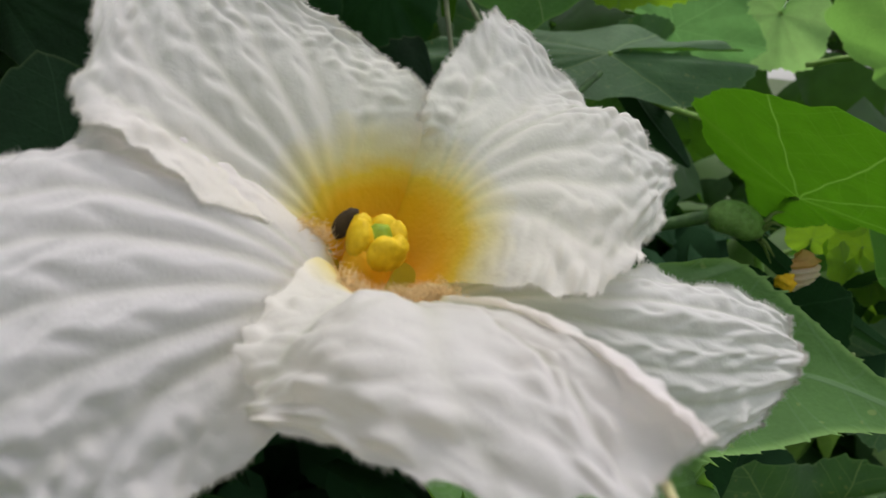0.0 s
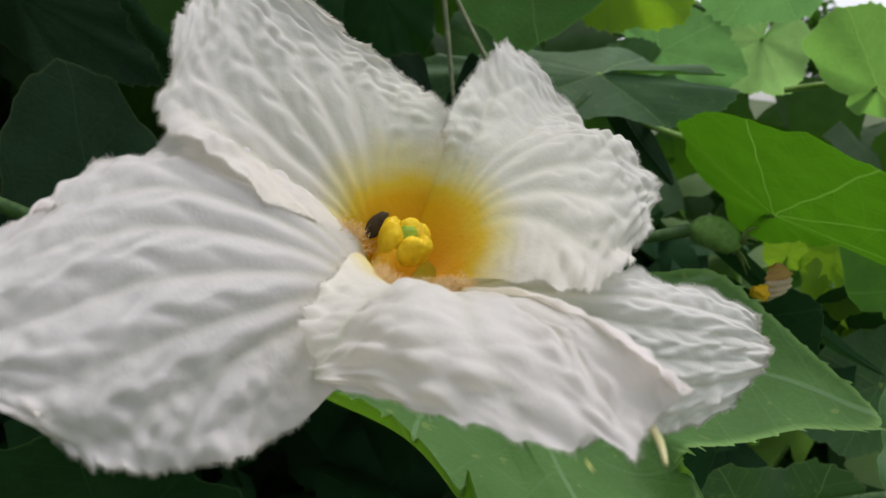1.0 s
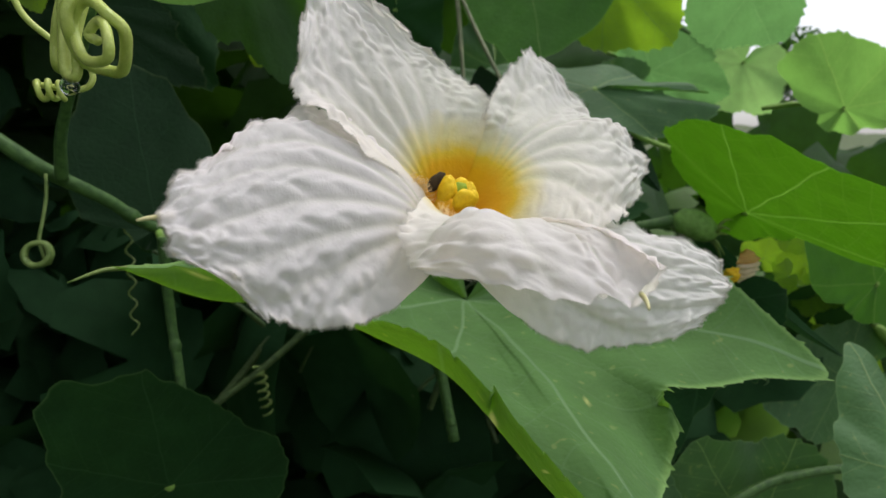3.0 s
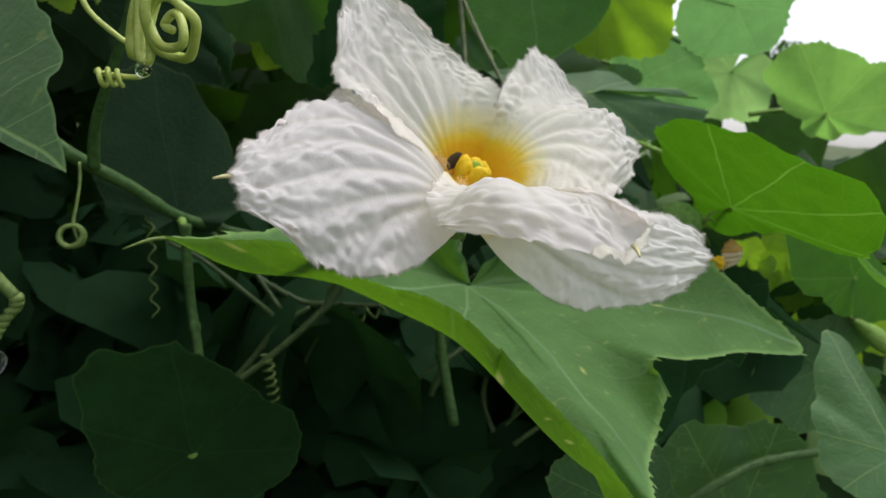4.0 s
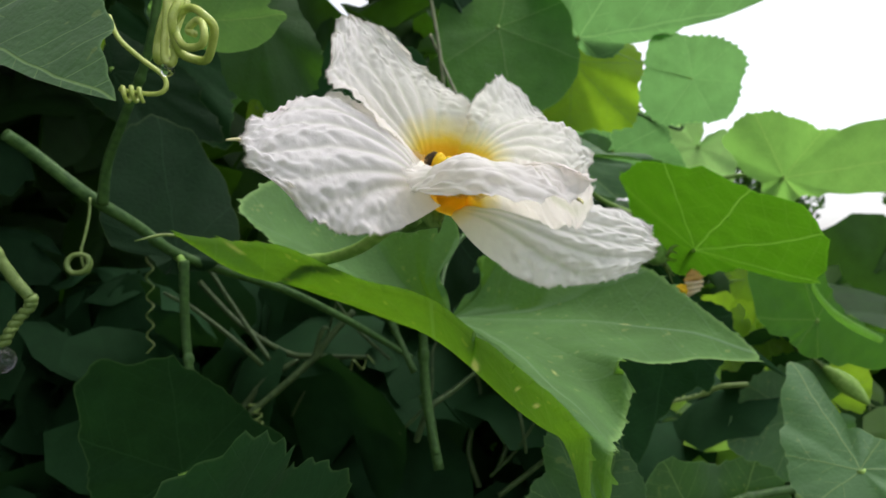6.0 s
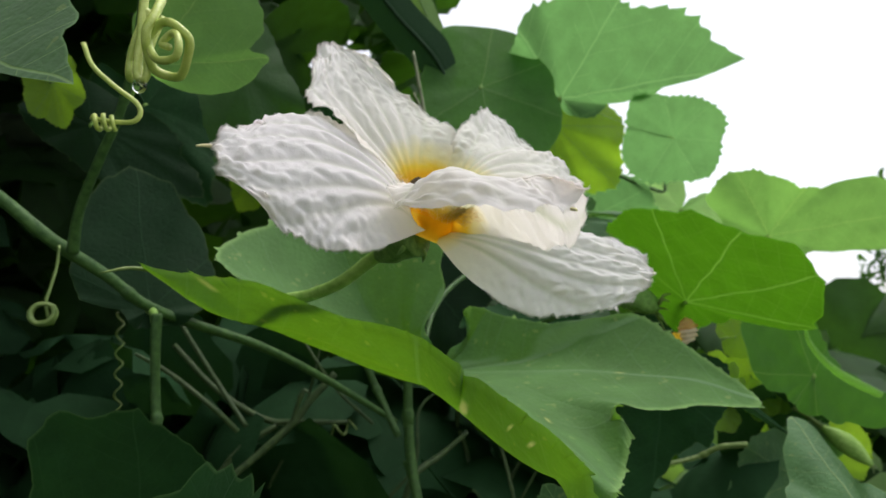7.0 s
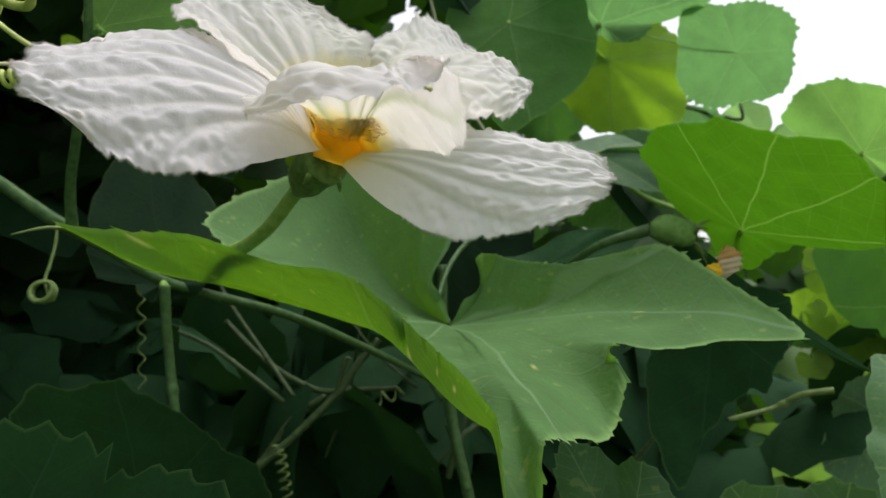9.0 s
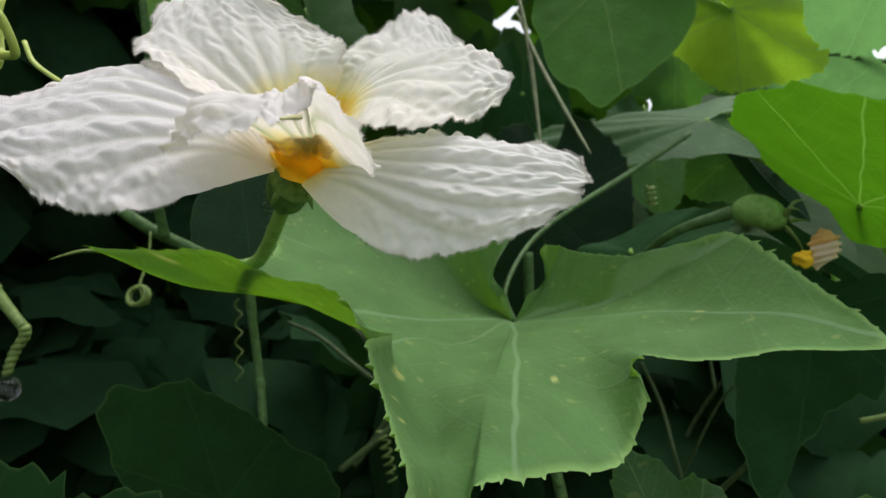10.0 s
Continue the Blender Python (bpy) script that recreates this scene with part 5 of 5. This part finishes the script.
# ---- young fruit with a withered flower ----
def build_young_fruit():
    a, b = mm(87, 221, 68.5), mm(103, 217, 64)
    fruit = thing("young_gourd_fruit", "small downy young gourd with a withered flower at its end", "fruit", at=a)
    axis = (b - a)
    body = tube_mesh([Vector((0, 0, 0)), axis * 0.15 + V(0, 0, 0.0006), axis * 0.45 + V(0, 0, 0.0018), axis * 0.8 + V(0, 0, 0.0006), axis], (0.0024, 0.0046, 0.0056, 0.0048, 0.0022), 30, 18, 0.03, 4)
    part("fruit_body", body, M_FRUIT, fruit)
    rng = random.Random(12)
    roots, tips = [], []
    for _ in range(1100):
        f = rng.random()
        c = axis * f + V(0, 0, 0.0015 * math.sin(math.pi * f))
        r = 0.0024 + 0.0032 * math.sin(math.pi * min(1, f * 1.05))
        d = Vector((rng.gauss(0, 1), rng.gauss(0, 1), rng.gauss(0, 1)))
        d = (d - axis.normalized() * d.dot(axis.normalized()) * 0.7).normalized()
        roots.append(c + d * r * 0.95)
        tips.append(c + d * (r + rng.uniform(0.0008, 0.0018)))
    h = part("down", strands_mesh(roots, tips, 0.00005, rng), M_HAIR_GREEN, fruit, "fine pale green down")
    h["kind"] = "stuff"
    pts = [mm(28, 262, 30), mm(48, 244, 48), mm(66, 226, 62), a]
    part("stalk", tube_mesh([p - a for p in pts], (0.0016, 0.0016, 0.0017, 0.0024), 24, 12, 0.05, 2), M_STEM, fruit, "green fruit stalk")
    # dried sepals
    for k in range(5):
        g = 2 * math.pi * k / 5
        o = Vector((0.3 * math.cos(g), 0.8 * math.cos(g + 0.4), math.sin(g)))
        s = axis + o * 0.003
        part("sepal", tube_mesh([s, s + o * 0.003 + V(0.002, 0, 0.0005), s + o * 0.005 + V(0.005, 0, -0.002 * k * 0.4)], (0.0008, 0.0006, 0.0002), 8, 6), M_STEM_PALE, fruit, "thin dry yellow-green sepal")
    # crumpled corolla: a ribbed shell, open towards the fruit; tan above, cream below
    mid = mm(110.5, 207, 54.2)
    for key, lo, hi, mat, lab in (("withered_petal", -1.0, 0.30, M_WITHER, "shrivelled cream petals in folds"), ("withered_petal", 0.26, 1.0, M_WITHER_TAN, "shrivelled tan petal")):
        verts = []
        rows, cols = 40, 36
        for i in range(rows):
            h = lo + (hi - lo) * i / (rows - 1)
            wide = math.sqrt(max(0.02, 1 - h * h))
            rib = 1 + 0.12 * math.sin(17 * h) + (0.04 if h > 0.26 else 0)
            for j in range(cols):
                g = radians(-150 + 255 * j / (cols - 1))
                crumple = 0.10 * noise.noise((2.5 * math.cos(g), 2.5 * math.sin(g), 3 * h))
                r = wide * (rib + crumple + 0.05 * math.sin(5 * g + 6 * h))
                verts.append(mid + V(0.0048 * r * math.cos(g) + 0.0012 * (1 - h * h), 0.0042 * r * math.sin(g), 0.0058 * h + 0.0010 * math.cos(g)) - a)
        part(key, mesh_of(key, verts, grid_faces(rows, cols)), mat, fruit, lab)
    bm = bmesh.new()
    bmesh.ops.create_icosphere(bm, subdivisions=3, radius=0.0030)
    for v in bm.verts:
        v.co = Vector((v.co.x, v.co.y * 0.7, v.co.z * 0.8)) * (1 + 0.7 * noise.noise(v.co * 520) + 0.12 * noise.noise(v.co * 1500)) + (mm(106.0, 204.0, 51.5) - a)
    me = bpy.data.meshes.new("orange_heart")
    bm.to_mesh(me)
    bm.free()
    me.shade_smooth()
    part("orange_heart", me, M_ANTHER, fruit, "orange shrunken flower throat")


build_young_fruit()


def build_bud():
    pts = [mm(238, 340, 12), mm(254, 335, 2), mm(263, 332, -4), mm(271, 330, -10), mm(279, 325, -18)]
    bud = thing("gourd_bud", "closed green gourd bud on a pale stalk", "bud", at=pts[1])
    part("bud_body", tube_mesh([p - pts[1] for p in pts[1:]], (0.0016, 0.0052, 0.0056, 0.0014), 20, 14, 0.06, 3), M_PEDICEL, bud)
    part("stalk", tube_mesh([pts[0] - pts[1], (pts[0] - pts[1]) * 0.5 + V(0, 0, 0.001), V(0, 0, 0)], (0.0014, 0.0014, 0.0016), 8, 8), M_STEM_PALE, bud, "pale green stalk")
    for k in range(3):
        a = 2.1 * k
        part("sepal", tube_mesh([pts[4] - pts[1], pts[4] - pts[1] + V(0.003 * math.cos(a) + 0.002, -0.001, 0.003 * math.sin(a) - 0.002)], (0.0007, 0.0002), 4, 6), M_STEM_PALE, bud)


build_bud()


def build_specks():
    """Two tiny dark insects at rest on the lip of the front petal."""
    P, N = PETALS["front"]
    for i, j in ((26, 12), (27, 15)):
        bm = bmesh.new()
        bmesh.ops.create_icosphere(bm, subdivisions=2, radius=0.0003)
        for v in bm.verts:
            v.co = Vector((v.co.x * 1.6, v.co.y, v.co.z * 0.8))
        me = bpy.data.meshes.new("dark_speck")
        bm.to_mesh(me)
        bm.free()
        me.shade_smooth()
        me.materials.append(M_SPECK)
        ob = new("dark_speck", me)
        ob.location = Vector(P[i, j]) + Vector(N[i, j]) * 0.0002
        tagged(ob, "tiny dark speck on a white petal", "speck")


build_specks()


# ---- trellis pole ----
def build_pole():
    a, b = mm(-520, 640, 215), mm(-190, 600, 232)
    ob = thing("trellis_pole", "dark bamboo trellis pole half hidden by leaves", "pole", at=a)
    part("pole_body", tube_mesh([V(0, 0, 0), (b - a) * 0.5, b - a], (0.016, 0.016, 0.015), 12, 16, 0.02, 2), M_BARK, ob)
    for f in (0.3, 0.72):
        c = (b - a) * f
        d = (b - a).normalized()
        part("pole_node", tube_mesh([c - d * 0.004, c, c + d * 0.004], (0.0158, 0.0185, 0.0158), 6, 16), M_BARK, ob)


build_pole()


# ---- foliage behind, ground, far trees ----
def foliage_mass(name, label, count, seed, inside, size, material):
    """Many small crumpled leaves as one mass."""
    rng = random.Random(seed)
    verts, faces = [], []
    outline = [(a, leaf_radius(abs(a), 0.6)) for a in range(-180, 181, 24)]
    for _ in range(count):
        c = inside(rng)
        s = rng.uniform(*size)
        nrm = Vector((rng.gauss(0, .6), rng.gauss(-0.5, .6), rng.gauss(0.6, .6))).normalized()
        x = nrm.orthogonal().normalized()
        x.rotate(Matrix.Rotation(rng.uniform(0, 6.28), 3, nrm))
        y = nrm.cross(x)
        n0 = len(verts)
        verts.append(c)
        for a, r in outline:
            r *= rng.uniform(0.9, 1.1)
            verts.append(c + (x * math.cos(radians(a)) * r * 0.55 + y * math.sin(radians(a)) * r * 0.5) * s + nrm * s * (rng.uniform(-0.06, 0.06) - 0.12 * r * r))
        mid = len(verts)
        for a, r in outline:
            verts.append(c + (x * math.cos(radians(a)) * r + y * math.sin(radians(a)) * r * 0.92) * s + nrm * s * (rng.uniform(-0.10, 0.10) - 0.35 * r * r))
        k = len(outline)
        for i in range(k - 1):
            faces.append((n0, n0 + 1 + i, n0 + 2 + i))
            faces.append((n0 + 1 + i, mid + i, mid + i + 1, n0 + 2 + i))
    ob = new(name, mesh_of(name, verts, faces))
    ob.data.materials.append(material)
    return tagged(ob, label, "foliage", kind="stuff")


def ragged(x, y, z, seed):
    """A slowly changing number round nought, to roughen the edges of the masses."""
    return noise.noise((x * 2.3 + seed, y * 2.3, z * 2.3)) + 0.5 * noise.noise((x * 6 + seed, y * 6, z * 6))


def behind(rng):
    # a long hedge of vines, higher on the shaded side, sinking towards the open sky
    while True:
        x, y, z = rng.uniform(-3.2, 2.6), rng.uniform(0.55, 1.9), rng.uniform(0.1, 2.4)
        e = ragged(x, y, z, 1.0)
        top = 2.25 if x < 0.02 * y else 1.36 + (0.06 + max(0.0, 0.30 - 0.9 * x / y)) * y
        if x < 0:
            top -= 0.25 * max(0.0, -x - 0.9) ** 1.5
        if z < top - (0.14 * abs(e) if x < 0.02 * y else 0.03 * abs(e)) and y < 1.45 + 0.35 * e and x > -2.7 + 0.5 * e and x < 2.1 + 0.5 * e:
            # gaps where the pale sky shows between the leaves
            if x / y > -0.45 and (z - 1.34) / y > 0.10 and noise.noise((x / y * 8.0, (z - 1.34) / y * 8.0, 3.3)) > 0.27:
                continue
            if rng.random() < math.exp(-max(0.0, abs(x) - 1.0) * 0.7):
                return Vector((x, y, z))


foliage_mass("vine_foliage", "dense mass of green vine leaves behind the flower", 5200, 31, behind, (0.055, 0.10), M_LEAF_FAR)


def understory(rng):
    return Vector((rng.uniform(-0.9, 0.25), rng.uniform(0.36, 0.6), rng.uniform(0.7, 1.33)))


# this mass is dark by its colour, which holds the inner shade
foliage_mass("shaded_foliage", "leaves deep inside the vine with shade put into their colour", 900, 32, understory, (0.04, 0.08), M_LEAF_MASS_SHADE)


# scattered leaves whose bright colour gives the lit spots of the low growth
def lit_patch(rng):
    while True:
        p = Vector((rng.uniform(0.16, 0.75), rng.uniform(0.42, 0.8), rng.uniform(1.12, 1.40)))
        if p.z < 1.335 + 0.05 * ragged(*p, 6.0):
            return p


foliage_mass("sunlit_foliage", "small vine leaves with light put into their yellow-green", 70, 35, lit_patch, (0.025, 0.05), M_LEAF_YELLOW)


# leaf wall, largely out of view, added to darken the left
def left_side(rng):
    while True:
        p = Vector((rng.uniform(-1.3, -0.30), rng.uniform(-0.6, 0.7), rng.uniform(0.1, 2.0)))
        e = ragged(*p, 4.0)
        if (p.x + 0.75) ** 2 / 0.22 + (p.y - 0.2) ** 2 / 0.45 + max(0.0, p.z - 1.5) ** 2 / 0.2 < 1 + 0.5 * e and p.x < -0.32:
            return p


foliage_mass("side_foliage", "dense vine leaves added to keep light off the left side", 1500, 33, left_side, (0.05, 0.09), M_LEAF_MASS_SHADE)


# overhead leaves, mostly unseen, added to block sky light from the left
def shade_roof(rng):
    while True:
        p = Vector((rng.uniform(-1.3, -0.14), rng.uniform(-0.3, 1.0), rng.uniform(1.60, 2.0)))
        e = ragged(*p, 8.0)
        if (p.x + 0.65) ** 2 / 0.28 + (p.y - 0.35) ** 2 / 0.40 < 1 + 0.5 * e:
            return p


foliage_mass("canopy_foliage", "leafy roof, mostly out of view, added to shade the left side", 800, 34, shade_roof, (0.05, 0.09), M_LEAF_FAR)


def build_ground():
    n, half = 60, 400.0
    verts, faces = [], []
    for i in range(n + 1):
        for j in range(n + 1):
            x, y = (2 * i / n - 1), (2 * j / n - 1)
            x, y = half * x * abs(x), half * y * abs(y)
            d = math.hypot(x, y)
            z = 0.04 * noise.noise((x * 0.7, y * 0.7, 0)) + max(0.0, d - 12) * 0.035 * (1 + 0.3 * noise.noise((x * 0.02, y * 0.02, 3)))
            verts.append((x, y, z))
    faces = grid_faces(n + 1, n + 1)
    ob = new("ground", mesh_of("ground", verts, faces))
    ob.data.materials.append(M_GROUND)
    tagged(ob, "rough grassy garden ground rising to a slope", "ground", kind="structure")


build_ground()


def far_tree(x, y, h, seed):
    rng = random.Random(seed)
    tree = thing("tree", "distant leafy tree against the pale sky", "tree", "far trees", at=(x, y, 0.3))
    part("trunk", tube_mesh([V(0, 0, -0.5), V(0.1, 0, h * 0.3), V(0, 0.1, h * 0.6), V(0.1, 0, h * 0.85)], (h * 0.03, h * 0.025, h * 0.018, h * 0.006), 12, 8, 0.1, seed), M_TRUNK, tree)
    verts, faces, clumps = [], [], []
    for k in range(9):
        a, r = rng.uniform(0, 6.28), rng.uniform(0.05, 0.28) * h
        e = V(math.cos(a) * r, math.sin(a) * r, h * rng.uniform(0.45, 0.95))
        clumps.append((e, h * rng.uniform(0.10, 0.19)))
        part("limb", tube_mesh([V(0.05, 0, h * rng.uniform(0.3, 0.5)), e * 0.6 + V(0, 0, h * 0.25), e], (h * 0.012, h * 0.008, h * 0.003), 8, 6), M_TRUNK, tree)
    for _ in range(2600):
        e, r = rng.choice(clumps)
        d = Vector((rng.gauss(0, 1), rng.gauss(0, 1), rng.gauss(0, 0.8))).normalized() * r * rng.random() ** 0.4
        c, s = e + d, h * rng.uniform(0.010, 0.022)
        nrm = Vector((rng.gauss(0, 1), rng.gauss(0, 1), rng.gauss(0.6, 1))).normalized()
        xx = nrm.orthogonal() * s
        yy = nrm.cross(xx) * 0.6
        n0 = len(verts)
        verts += [c - xx, c - yy, c + xx, c + yy]
        faces.append((n0, n0 + 1, n0 + 2, n0 + 3))
    part("crown", mesh_of("crown", verts, faces, False), M_LEAF_FAR, tree)


for k, (tx, ty, th) in enumerate(((16, 20, 6.5), (19, 19.5, 5.0), (24, 26, 7.5), (13, 24, 5.5), (22, 17, 4.5), (29, 22, 7.0))):
    far_tree(tx, ty, th, 50 + k)
